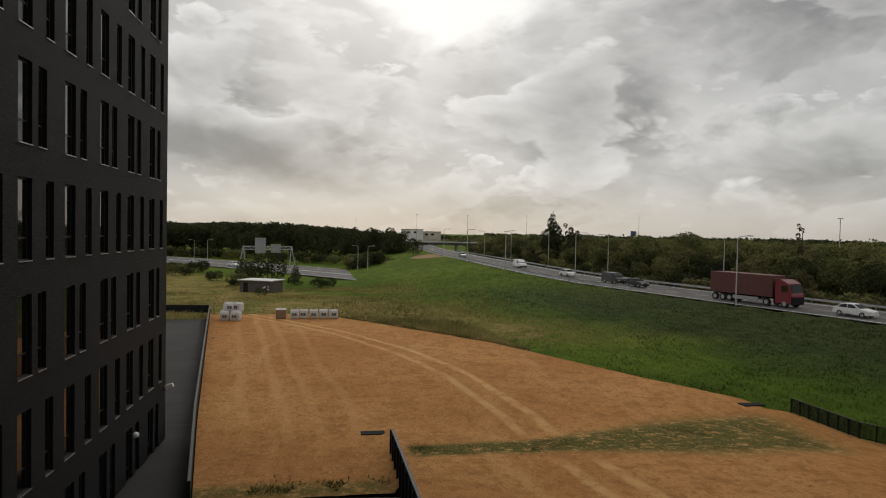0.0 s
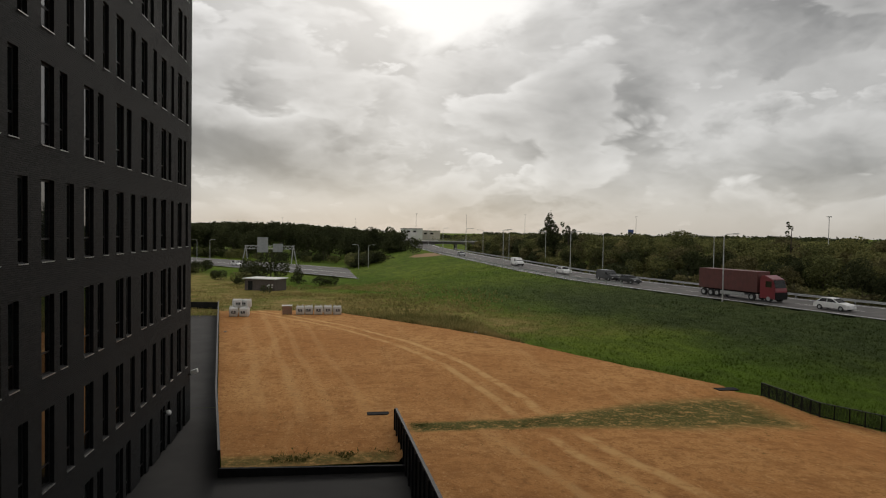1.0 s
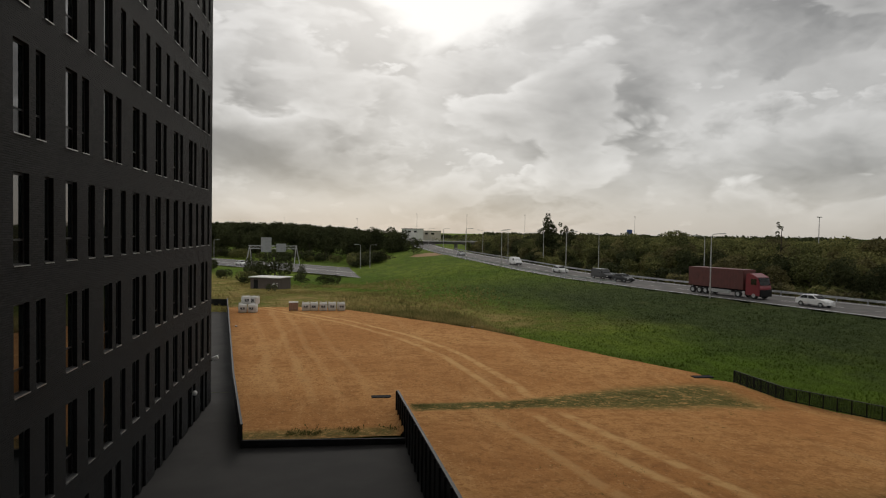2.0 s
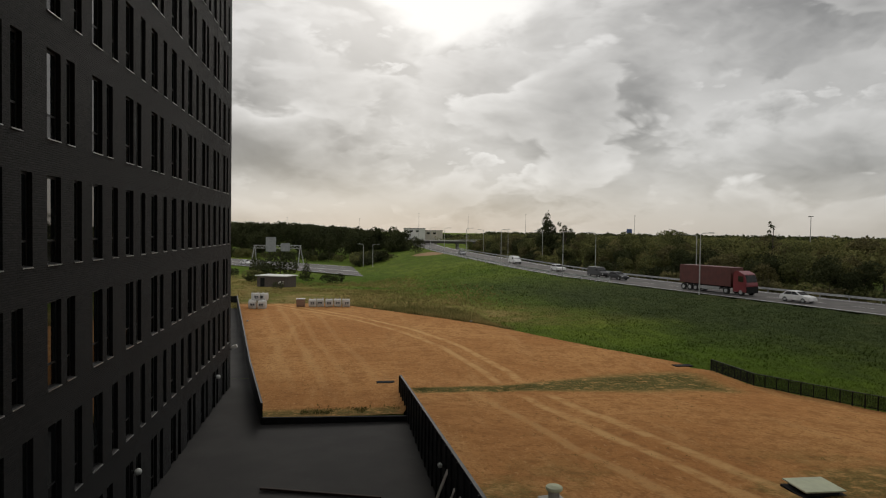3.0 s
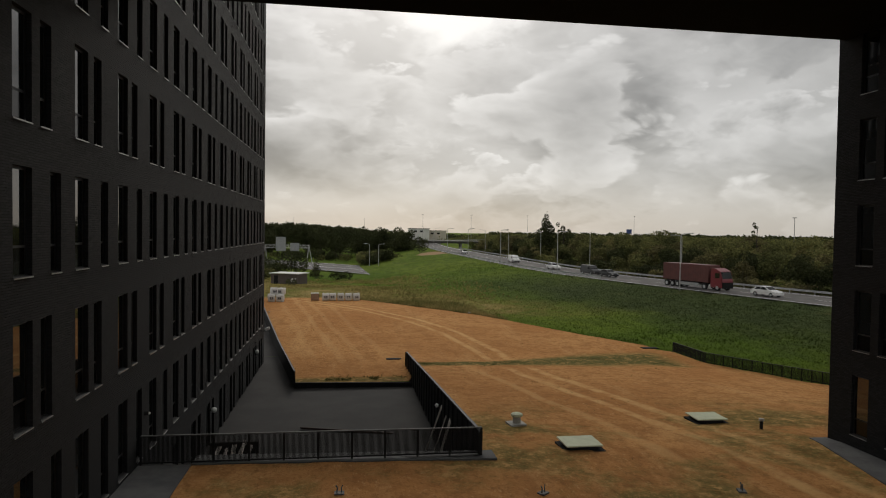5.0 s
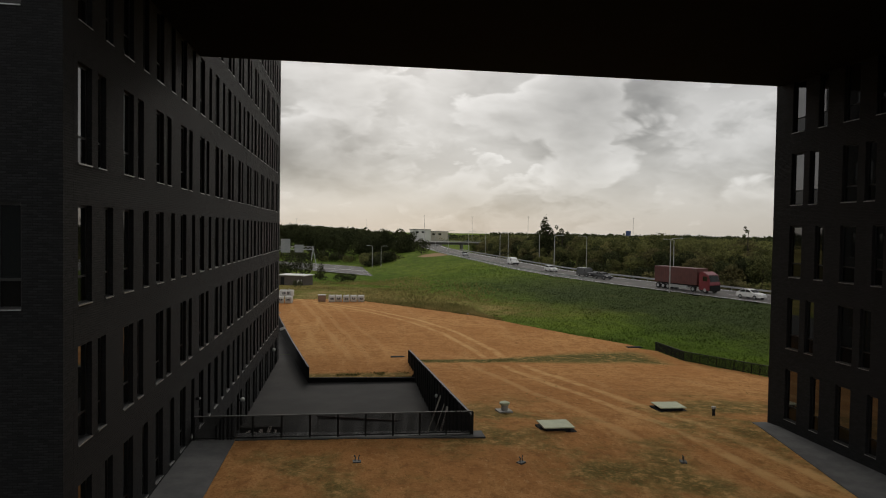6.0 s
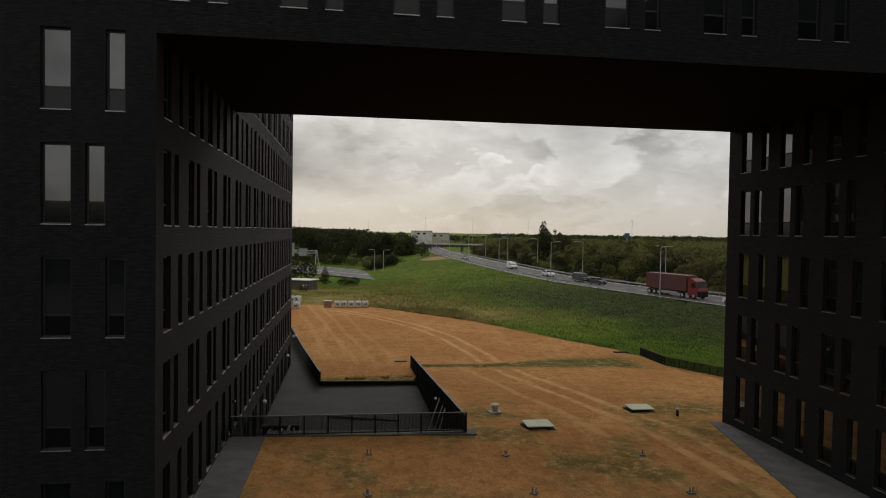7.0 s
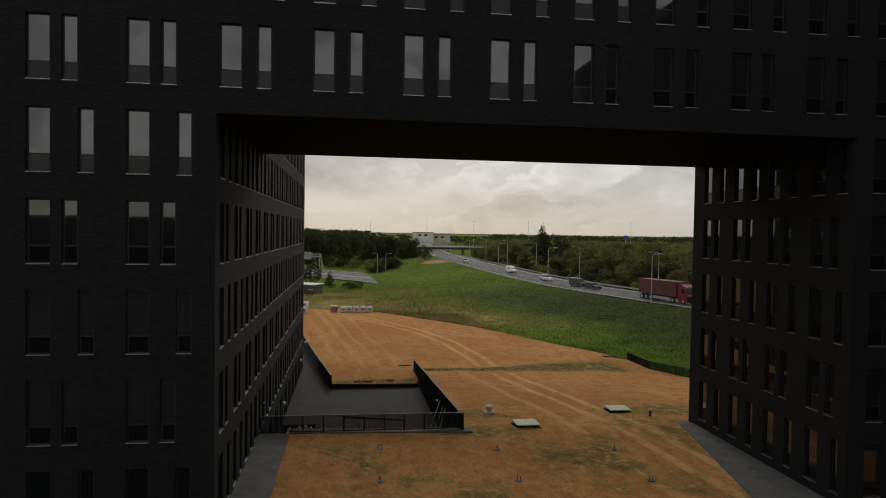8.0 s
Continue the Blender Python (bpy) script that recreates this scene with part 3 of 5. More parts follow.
def build_offices():
    west = thing("office_building", "tall dark brick office wing with narrow recessed windows", "building", kind="")
    # east face of the west wing: u = -y direction is kept as +y by a mirrored frame
    a_place = Matrix(((0, -1, 0, XA), (1, 0, 0, 0), (0, 0, 1, 0), (0, 0, 0, 1)))
    rows = range(-4, 7)
    spots = window_spots(0.22 - 3.2 * 2, 3.2, 14, 1.26, 1.78, YS, YA, rows)
    pierced_wall("wall", west, a_place, YS + WALL_T + 0.002, YA, -4.2, TOP, spots, "dark brick wall")
    add_windows(west, a_place, spots, -3.3, TOP)
    s_place = wall_place(0, YS, 0)
    spots = window_spots(-9.39 - 3.6 * 6 - 3.45, 3.6, 8, 1.27, 1.86, -36.0, XA, rows)
    spots = {k: [h for h in v if h[1] < XA - 0.5] for k, v in spots.items()}
    pierced_wall("wall", west, s_place, -36.0, XA - 0.002, -1.2, TOP, spots, "dark brick wall")
    add_windows(west, s_place, spots, -0.6, TOP)
    bm = bmesh.new()
    box(bm, -36.0, XA - WALL_T - 0.02, YS + WALL_T + 0.02, YA - 0.003, -4.2, TOP - 0.6)
    part("core", bm, FRAME, west, "dark interior")
    bm = bmesh.new()
    box(bm, -36.0, XA - 0.003, YA, YA + 0.4, -4.2, TOP)
    box(bm, -36.4, -36.0, YS, YA + 0.4, -4.2, TOP)
    part("wall", bm, BRICK, west, "dark brick back wall")
    bm = bmesh.new()
    box(bm, -36.0, XA - WALL_T, YS + WALL_T, YA, TOP - 0.6, TOP - 0.4)
    part("roof", bm, ROOF, west, "flat gravel roof")

    bridge = thing("office_bridge", "dark brick office block spanning the opening between the wings", "building")
    spots = window_spots(-9.39, 3.6, 8, 1.42, 1.9, XA - 0.3, XB + 3.0, range(2, 7))
    pierced_wall("wall", bridge, s_place, XA, XB, SOFF, TOP, spots, "dark brick wall")
    add_windows(bridge, s_place, spots, SOFF, TOP)
    n_place = Matrix(((-1, 0, 0, 0), (0, -1, 0, YN_BRIDGE), (0, 0, 1, 0), (0, 0, 0, 1)))
    spots = window_spots(-XB + 0.8, 3.6, 7, 1.27, 1.86, -XB, -XA, range(2, 7))
    pierced_wall("wall", bridge, n_place, -XB, -XA - 0.003, SOFF, TOP, spots, "dark brick wall")
    add_windows(bridge, n_place, spots, SOFF, TOP)
    bm = bmesh.new()
    box(bm, XA + 0.003, XB - 0.003, YS + WALL_T + 0.02, YN_BRIDGE - WALL_T - 0.02, SOFF + 0.15, TOP - 0.6)
    part("core", bm, FRAME, bridge, "dark interior")
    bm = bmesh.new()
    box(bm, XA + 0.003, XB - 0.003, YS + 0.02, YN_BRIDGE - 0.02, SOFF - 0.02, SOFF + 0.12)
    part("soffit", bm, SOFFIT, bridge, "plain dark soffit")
    bm = bmesh.new()
    box(bm, XA, XB, YS + WALL_T, YN_BRIDGE - WALL_T, TOP - 0.58, TOP - 0.38)
    part("roof", bm, ROOF, bridge, "flat gravel roof")

    east = thing("office_building", "tall dark brick office wing beside the opening", "building")
    b_place = Matrix(((0, 1, 0, XB), (-1, 0, 0, 0), (0, 0, 1, 0), (0, 0, 0, 1)))
    spots = window_spots(-YN_BRIDGE + 0.85, 3.3, 4, 1.26, 1.75, -YN_BRIDGE, -YS, range(-3, 7))
    pierced_wall("wall", east, b_place, -YN_BRIDGE, -YS - WALL_T - 0.002, -3.6, TOP, spots, "dark brick wall")
    add_windows(east, b_place, {k: v for k, v in spots.items() if k < 2}, -0.6, SOFF + 0.1)
    spots = window_spots(-9.39 + 3.6 * 8 - 0.15, 3.6, 7, 1.42, 1.86, XB, 46.0, range(-3, 7))
    pierced_wall("wall", east, s_place, XB + 0.002, 46.0, -3.6, TOP, spots, "dark brick wall")
    add_windows(east, s_place, spots, -0.6, TOP)
    bm = bmesh.new()
    box(bm, XB + WALL_T + 0.02, 46.0, YS + WALL_T + 0.02, YN_BRIDGE - 0.003, -3.6, TOP - 0.6)
    part("core", bm, FRAME, east, "dark interior")
    bm = bmesh.new()
    box(bm, XB + 0.003, 46.0, YN_BRIDGE, YN_BRIDGE + 0.4, -3.6, TOP)
    box(bm, 46.0, 46.4, YS, YN_BRIDGE + 0.4, -3.6, TOP)
    part("wall", bm, BRICK, east, "dark brick back wall")
    # out-of-view block added to darken the right-hand south windows and wall
    bm = bmesh.new()
    box(bm, 27.0, 46.4, -70.0, YS - 0.01, -3.6, TOP)
    part("wall", bm, BRICK, east, "unseen plain dark brick block added for window reflections")
    bm = bmesh.new()
    box(bm, XB + WALL_T, 46.0, YS + WALL_T, YN_BRIDGE, TOP - 0.56, TOP - 0.36)
    part("roof", bm, ROOF, east, "flat gravel roof")


build_offices()


def slab(name, x0, x1, y0, y1, zf, thick, mat, label, category, step=1.5, kind="structure"):
    bm = bmesh.new()
    xs, ys = spaced(x0, x1, step), spaced(y0, y1, step)
    top = [[bm.verts.new((x, y, zf(x, y))) for x in xs] for y in ys]
    low = [[bm.verts.new((x, y, zf(x, y) - thick)) for x in xs] for y in ys]
    for j in range(len(ys) - 1):
        for i in range(len(xs) - 1):
            bm.faces.new((top[j][i], top[j][i + 1], top[j + 1][i + 1], top[j + 1][i]))
    for j in range(len(ys) - 1):
        for i in (0, len(xs) - 1):
            bm.faces.new((top[j][i], top[j + 1][i], low[j + 1][i], low[j][i]))
    for i in range(len(xs) - 1):
        for j in (0, len(ys) - 1):
            bm.faces.new((top[j][i], top[j][i + 1], low[j][i + 1], low[j][i]))
    bmesh.ops.recalc_face_normals(bm, faces=bm.faces)
    ob = part(name, bm, mat)
    return tagged(ob, label, category, kind=kind)


slab("pavement_west", XA + 0.01, -7.72, -14, 5.3, lambda x, y: soil_z(x, y) + 0.04, 0.5, PAVE, "grey paving strip along the dark brick wing", "pavement")
slab("pavement_front", -7.72, 3.3, 5.35, 6.35, lambda x, y: soil_z(x, y) + 0.05, 0.4, PAVE, "grey concrete edge strip under the railing", "pavement")


def east_paving():
    bm = bmesh.new()
    rows = []
    for y in spaced(-14, 7.0, 1.0):
        x0 = 17.55 - max(0.0, 7.0 - y) * 0.215 if y > -6 else 14.75
        rows.append([(x0, y, soil_z(x0, y) - 0.3)] + [(x, y, soil_z(x, y) + 0.045) for x in spaced(x0, XB - 0.01, 0.9)[:1] + [x0 + (XB - 0.01 - x0) * f for f in (0.33, 0.66, 1.0)]])
    sheet(bm, None, rows)
    tagged(part("pavement_east", bm, PAVE), "grey paving strip along the dark brick wing", "pavement", kind="structure")


east_paving()



# unseen ground, made dark asphalt so low windows don't mirror green grass
slab("forecourt", -140.0, 26.9, -390.0, -14.0, lambda x, y: soil_z(x, y) + 0.03, 0.4, YARD, "unseen dark asphalt added behind the buildings for window reflections", "forecourt", 12.0)


# unseen block added to darken window reflections and cut skylight from the south
slab("wall_south", -140.0, 26.9, -112.0, -110.0, lambda x, y: 14.0, 18.0, BRICK, "unseen plain dark brick block added to cut skylight and reflections", "wall", 40.0)


# ---- railings and yard walls ----
def railing(name, pts, height, spacing, drop, label, bar=0.042, wide=0.0125):
    """A black steel railing along points (x, y, z): posts, top rail, bottom rail and panels of thin bars."""
    root = thing(name, label, "railing", Matrix.Translation(pts[0]))
    o = Vector(pts[0])
    for p, q in zip(pts, pts[1:]):
        p, q = Vector(p) - o, Vector(q) - o
        length = (q - p).length
        n = max(1, round(length / spacing))
        d = (q - p) / n
        flat = Vector((d.x, d.y, 0)).normalized()
        side = Vector((-flat.y, flat.x, 0))

        def beam(a, b, w, h):
            bm = bmesh.new()
            vs = []
            for e in (a, b):
                for su, sz in ((-1, 0), (1, 0), (1, 1), (-1, 1)):
                    vs.append(bm.verts.new(e + side * (su * w / 2) + Vector((0, 0, sz * h))))
            for f in ((0, 1, 2, 3), (7, 6, 5, 4), (0, 4, 5, 1), (1, 5, 6, 2), (2, 6, 7, 3), (3, 7, 4, 0)):
                bm.faces.new([vs[i] for i in f])
            bmesh.ops.recalc_face_normals(bm, faces=bm.faces)
            return bm

        up = Vector((0, 0, 1))
        part("top_rail", beam(p + up * (height - 0.035), q + up * (height - 0.035), 0.07, 0.035), CAP, root, "grey metal top rail")
        part("bottom_rail", beam(p + up * 0.06, q + up * 0.06, 0.04, 0.05), BLACK, root)
        for i in range(n + 1):
            c = p + d * i
            bm = bmesh.new()
            box(bm, -0.035, 0.035, -0.03, 0.03, -drop, height - 0.035, m=Matrix.Translation(c) @ Matrix.Rotation(math.atan2(flat.y, flat.x), 4, "Z"))
            part("post", bm, BLACK, root)
        for i in range(n):
            bm = bmesh.new()
            m = max(2, round(d.length / bar))
            for j in range(1, m):
                c = p + d * (i + j / m)
                w = wide
                vs = [bm.verts.new(c + flat * (a * w) + side * (b * 0.005) + up * z) for z in (0.1, height - 0.035) for a, b in ((-1, -1), (1, -1), (1, 1), (-1, 1))]
                for f in ((0, 1, 5, 4), (1, 2, 6, 5), (2, 3, 7, 6), (3, 0, 4, 7)):
                    bm.faces.new([vs[k] for k in f])
            tagged(part("panel", bm, BLACK, root, "thin upright black bars"), kind="stuff")
    return root


def sz(x, y, up=0.0):
    return (x, y, soil_z(x, y) + up)


def retaining(name, pts, thick, mat, label, cap=None, ribs=0.0):
    """A wall along points (x, y, z bottom, z top); ribs: spacing of upright ribs on it."""
    root = thing(name, label, "wall", kind="structure")
    for (ax, ay, a0, a1), (bx, by, b0, b1) in zip(pts, pts[1:]):
        d = Vector((bx - ax, by - ay, 0)).normalized()
        s = Vector((-d.y, d.x, 0)) * thick / 2

        def prism(lo, hi, wide):
            bm = bmesh.new()
            w = s * wide
            vs = [bm.verts.new(v) for v in (Vector((ax, ay, lo[0])) - w, Vector((ax, ay, lo[0])) + w, Vector((bx, by, lo[1])) + w, Vector((bx, by, lo[1])) - w,
                                            Vector((ax, ay, hi[0])) - w, Vector((ax, ay, hi[0])) + w, Vector((bx, by, hi[1])) + w, Vector((bx, by, hi[1])) - w)]
            for f in ((0, 1, 2, 3), (7, 6, 5, 4), (0, 4, 5, 1), (1, 5, 6, 2), (2, 6, 7, 3), (3, 7, 4, 0)):
                bm.faces.new([vs[i] for i in f])
            bmesh.ops.recalc_face_normals(bm, faces=bm.faces)
            return bm

        part("wall_body", prism((a0, b0), (a1, b1), 1.0), mat, root)
        if cap:
            part("coping", prism((a1, b1), (a1 + 0.03, b1 + 0.03), 1.25), cap, root, "thin grey metal coping")
        if ribs:
            n = round((Vector((bx, by)) - Vector((ax, ay))).length / ribs)
            for i in range(n + 1):
                f = i / n
                c = Vector((ax + (bx - ax) * f, ay + (by - ay) * f, 0))
                bm = bmesh.new()
                box(bm, -0.03, 0.03, thick / 2 - 0.005, thick / 2 + 0.07, a0 + (b0 - a0) * f, a1 + (b1 - a1) * f - 0.01, m=Matrix.Translation(c) @ Matrix.Rotation(math.atan2(d.y, d.x), 4, "Z"))
                part("rib", bm, mat, root)
    return root


FX0, FX1 = 2.76, 2.38
# wall and railing along the soil terrace, above the yard
retaining("wall_terrace_side", [(FX0, 5.75, -3.2, soil_z(2.9, 5.75) + 0.92), (FX1, 33.6, -3.2, soil_z(2.9, 33.6) + 0.9)], 0.10, BLACK, "black ribbed steel wall between yard and soil terrace", CAP, 1.15)
retaining("wall_terrace_front", [(XA + 0.02, 5.5, -3.4, -0.10), (FX0 - 0.08, 5.72, -3.4, -0.2)], 0.18, BLACK, "black retaining wall under the railing", None)
railing("terrace_railing", [(XA + 0.05, 5.5, -0.08), (FX0, 5.74, -0.2)], 1.06, 1.2, 0.1, "black steel railing with thin bars above the yard")
railing("field_railing", [sz(x, y) for x, y in FENCE], 0.95, 0.78, 0.4, "long black steel railing along the edge of the soil field", wide=0.011)
# low kerb and the wall along the lot
retaining("kerb_lot", [(-6.1, 28.95, -3.5, -2.76), (FX1 - 0.02, 28.4, -3.5, -2.76)], 0.16, BLACK, "low black steel kerb at the edge of the soil lot")
retaining("wall_lot", [(-6.1, 28.95, -3.6, -1.95), (-8.45, 40.9, -3.6, -1.9), (-17.3, 90.0, -3.6, -1.75)], 0.10, BLACK, "low black steel wall with light coping beside the soil lot", CAP)
retaining("wall_yard_end", [(-40.0, 92.3, -3.6, -2.0), (-17.3, 90.0, -3.6, -1.9)], 0.2, BLACK, "dark wall at the far end of the asphalt yard")


# ---- roads ----
def strip(name, pts, offs, zoff, mat, label, category, kind="structure", parent=None):
    """A ribbon along ROAD-like points (x, y, z), between two offsets to the right of the way."""
    bm = bmesh.new()
    rows = []
    for i, p in enumerate(pts):
        a, b = Vector(pts[max(0, i - 1)]), Vector(pts[min(len(pts) - 1, i + 1)])
        d = (b - a)
        d.z = 0
        d.normalize()
        r = Vector((d.y, -d.x, 0))
        rows.append([Vector(p) + r * o + Vector((0, 0, zoff)) for o in offs])
    sheet(bm, None, rows)
    ob = part(name, bm, mat, parent)
    if parent is None:
        tagged(ob, label, category, kind=kind)
    return ob


UPPER = [(road_at(y)[0], y, road_at(y)[1]) for y in spaced(-100, 30, 10) + spaced(30, 300, 3)[1:] + spaced(300, 690, 20)[1:]]
strip("road_upper", UPPER, (-0.3, 3.5, 7.5, 12.8), 0.0, ROAD, "grey asphalt motorway slip road on the embankment", "road")
LOWER = [(-150.0, 352.0, -4.45), (-100.0, 300.0, -4.45), (-56.0, 256.0, -4.4), (-19.0, 213.0, -4.35), (5.0, 183.0, -4.3), (24.0, 158.0, -4.3), (60.0, 110.0, -4.6)]
strip("road_lower", LOWER, (-15.0, -5, 5, 12.0), 0.05, ROAD, "grey asphalt motorway in the cutting", "road")
PAINT = varied("white_road_paint", (0.62, 0.62, 0.60), (0.5, 0.5, 0.48), 0.7, scale=6)
for o in (0.15, 11.2):
    strip("road_marking", UPPER, (o, o + 0.32), 0.012, PAINT, "white edge line on the asphalt", "road marking")
RAIL = varied("galvanised_steel", (0.42, 0.43, 0.43), (0.30, 0.31, 0.31), 0.5, 0.6, scale=4.0)
POLE = varied("grey_lamp_pole", (0.45, 0.45, 0.44), (0.34, 0.34, 0.33), 0.55, 0.3, scale=2.0)


def guard_rail(off, y0, y1, label):
    """A steel crash barrier beside the upper road, at an offset from its near edge."""
    root = thing("guard_rail", label, "guard rail", group="crash barriers of the road")
    pts = [Vector((road_at(y)[0] + off, y, road_at(y)[1])) for y in spaced(y0, y1, 4)]
    for p, q in zip(pts, pts[1:]):
        bm = bmesh.new()
        w = Vector((0.035, 0, 0))
        prof = ((0.0, 0.44), (0.04, 0.52), (0.0, 0.60), (0.04, 0.68), (0.0, 0.76))
        a = [bm.verts.new(p + Vector((u, 0, h))) for u, h in prof] + [bm.verts.new(p + Vector((u - 0.02, 0, h))) for u, h in reversed(prof)]
        b = [bm.verts.new(q + Vector((u, 0, h))) for u, h in prof] + [bm.verts.new(q + Vector((u - 0.02, 0, h))) for u, h in reversed(prof)]
        n = len(a)
        for i in range(n):
            bm.faces.new((a[i], a[(i + 1) % n], b[(i + 1) % n], b[i]))
        part("beam", bm, RAIL, root)
        bm = bmesh.new()
        box(bm, p.x - 0.13, p.x - 0.03, p.y - 0.05, p.y + 0.05, p.z - 0.5, p.z + 0.70)
        part("post", bm, RAIL, root)


guard_rail(-0.75, 98.0, 262.0, "grey steel crash barrier on posts along the near verge")
guard_rail(12.4, -20.0, 262.0, "grey steel crash barrier on posts along the wooded verge")
for k in range(0, 46):
    y = 30 + k * 6
    (x, z), (x2, z2) = road_at(y), road_at(y + 2.5)
    bm = bmesh.new()
    vs = [bm.verts.new(v) for v in ((x + 5.7, y, z + 0.014), (x + 5.85, y, z + 0.014), (x2 + 5.85, y + 2.5, z2 + 0.014), (x2 + 5.7, y + 2.5, z2 + 0.014))]
    bm.faces.new(vs)
    tagged(part("road_marking", bm, PAINT), "short white lane dash on the asphalt", "road marking", "lane dashes", "structure")
for k, off in ((0, -13.9), (1, 10.8), (2, -0.3), (3, 0.6)):
    strip("road_marking", LOWER, (off, off + 0.3), 0.07, PAINT, "white line on the asphalt", "road marking")
for k in range(26):
    for off in (-7.0, 7.0):
        f = k / 26
        y = 330 - 170 * f
        i = next(i for i in range(len(LOWER) - 1) if LOWER[i][1] >= y >= LOWER[i + 1][1])
        p, q = Vector(LOWER[i]), Vector(LOWER[i + 1])
        c = p + (q - p) * ((p.y - y) / (p.y - q.y))
        d = (q - p).normalized()
        r = Vector((d.y, -d.x, 0))
        c = c + r * off + Vector((0, 0, 0.075))
        bm = bmesh.new()
        bm.faces.new([bm.verts.new(c + d * a + r * b) for a, b in ((-1.6, -0.14), (-1.6, 0.14), (1.6, 0.14), (1.6, -0.14))])
        tagged(part("road_marking", bm, PAINT), "short white lane dash on the asphalt", "road marking", "lane dashes", "structure")


def street_lamp(x, y, z, height, arm, label, group):
    """A tapered pole with a curved arm and a flat lantern; arm: signed reach along x."""
    root = thing("street_lamp", label, "street lamp", Matrix.Translation((x, y, z)), group)
    bm = bmesh.new()
    tube(bm, [(0, 0, -0.6), (0, 0, height * 0.5), (0, 0, height - 0.35)], [0.11, 0.085, 0.06], 8)
    part("pole", bm, POLE, root)
    s = 1 if arm > 0 else -1
    bm = bmesh.new()
    tube(bm, [(0, 0, height - 0.36), (s * 0.12, 0, height - 0.1), (s * 0.4, 0, height + 0.04), (arm, 0, height + 0.14)], [0.07, 0.065, 0.055, 0.05], 6)
    part("arm", bm, POLE, root)
    bm = bmesh.new()
    box(bm, min(arm, arm + s * 0.75), max(arm, arm + s * 0.75), -0.16, 0.16, height + 0.06, height + 0.2, 0.04)
    part("lantern", bm, POLE, root, "flat grey lantern head")
    return root


for y in (12.0, 45.5, 79.0, 112.5, 146.0, 180.0, 214.0, 248.0):
    street_lamp(road_at(y)[0] - 0.6, y, road_at(y)[1] - 0.1, 9.0, 1.4, "tall grey street lamp with one arm beside the road", "lamps on the near verge")
for y in (35.0, 68.0, 101.7, 135.0, 168.0, 201.0, 236.0):
    street_lamp(road_at(y)[0] + 18.6, y, road_at(y)[1] - 0.9, 9.4, -1.6, "tall grey street lamp with one arm before the woods", "lamps by the woods")
street_lamp(81.0, 176.0, -2.0, 5.2, -0.7, "short grey lamp post before the woods", "short lamps")
for x, y in ((4.5, 203.0), (7.4, 199.0), (-52.0, 262.0), (-56.0, 258.0)):
    street_lamp(x, y, -4.4, 8.0, 1.3 if x in (7.4, -52.0) else -1.3, "grey street lamp beside the lower motorway", "lamps by the motorway")


# ---- gantry over the lower motorway ----
def gantry():
    root = thing("sign_gantry", "grey lattice sign gantry with two sign backs over the motorway", "gantry")
    a, b = Vector((-32.6, 218.4, 0)), Vector((-16.5, 220.2, 0))
    u = (b - a).normalized()
    for lo in (1.55, 2.55):
        for s in (-0.45, 0.45):
            bm = bmesh.new()
            n = Vector((-u.y, u.x, 0)) * s
            tube(bm, [a + n + Vector((0, 0, lo)), b + n + Vector((0, 0, lo))], 0.11, 6)
            part("chord", bm, POLE, root)
    k = 22
    for i in range(k):
        p, q = a + (b - a) * (i / k), a + (b - a) * ((i + 1) / k)
        bm = bmesh.new()
        lo, hi = (1.55, 2.55) if i % 2 == 0 else (2.55, 1.55)
        n = Vector((-u.y, u.x, 0)) * -0.45
        tube(bm, [p + n + Vector((0, 0, lo)), q + n + Vector((0, 0, hi))], 0.07, 5)
        part("brace", bm, POLE, root)
    for c, s in ((a, 1), (b, -1)):
        for foot in (-1.0, 1.0):
            bm = bmesh.new()
            top = c + u * s * 0.5
            tube(bm, [top + Vector((0, 0, 2.5)), top + u * (foot * 1.0 - s * 0.4) + Vector((0, foot * 0.8, -4.7))], 0.16, 6)
            part("leg", bm, POLE, root)
    back = varied("sign_back_grey", (0.36, 0.37, 0.37), (0.28, 0.29, 0.29), 0.6, 0.3, scale=1.0)
    for f, w, z0, z1 in ((0.36, 3.4, 0.4, 5.4), (0.66, 3.2, 0.5, 3.3)):
        c = a + (b - a) * f + Vector((u.y, -u.x, 0)) * 0.6
        bm = bmesh.new()
        box(bm, -w / 2, w / 2, -0.05, 0.05, z0, z1, m=Matrix.Translation(c) @ Matrix.Rotation(math.atan2(u.y, u.x), 4, "Z"))
        part("sign_back", bm, back, root, "plain grey back of a road sign")
        for j in range(5):
            zz = z0 + (z1 - z0) * (j + 0.5) / 5
            bm = bmesh.new()
            box(bm, -w / 2, w / 2, -0.13, -0.05, zz - 0.06, zz + 0.06, m=Matrix.Translation(c) @ Matrix.Rotation(math.atan2(u.y, u.x), 4, "Z"))
            part("stiffener", bm, back, root)


gantry()


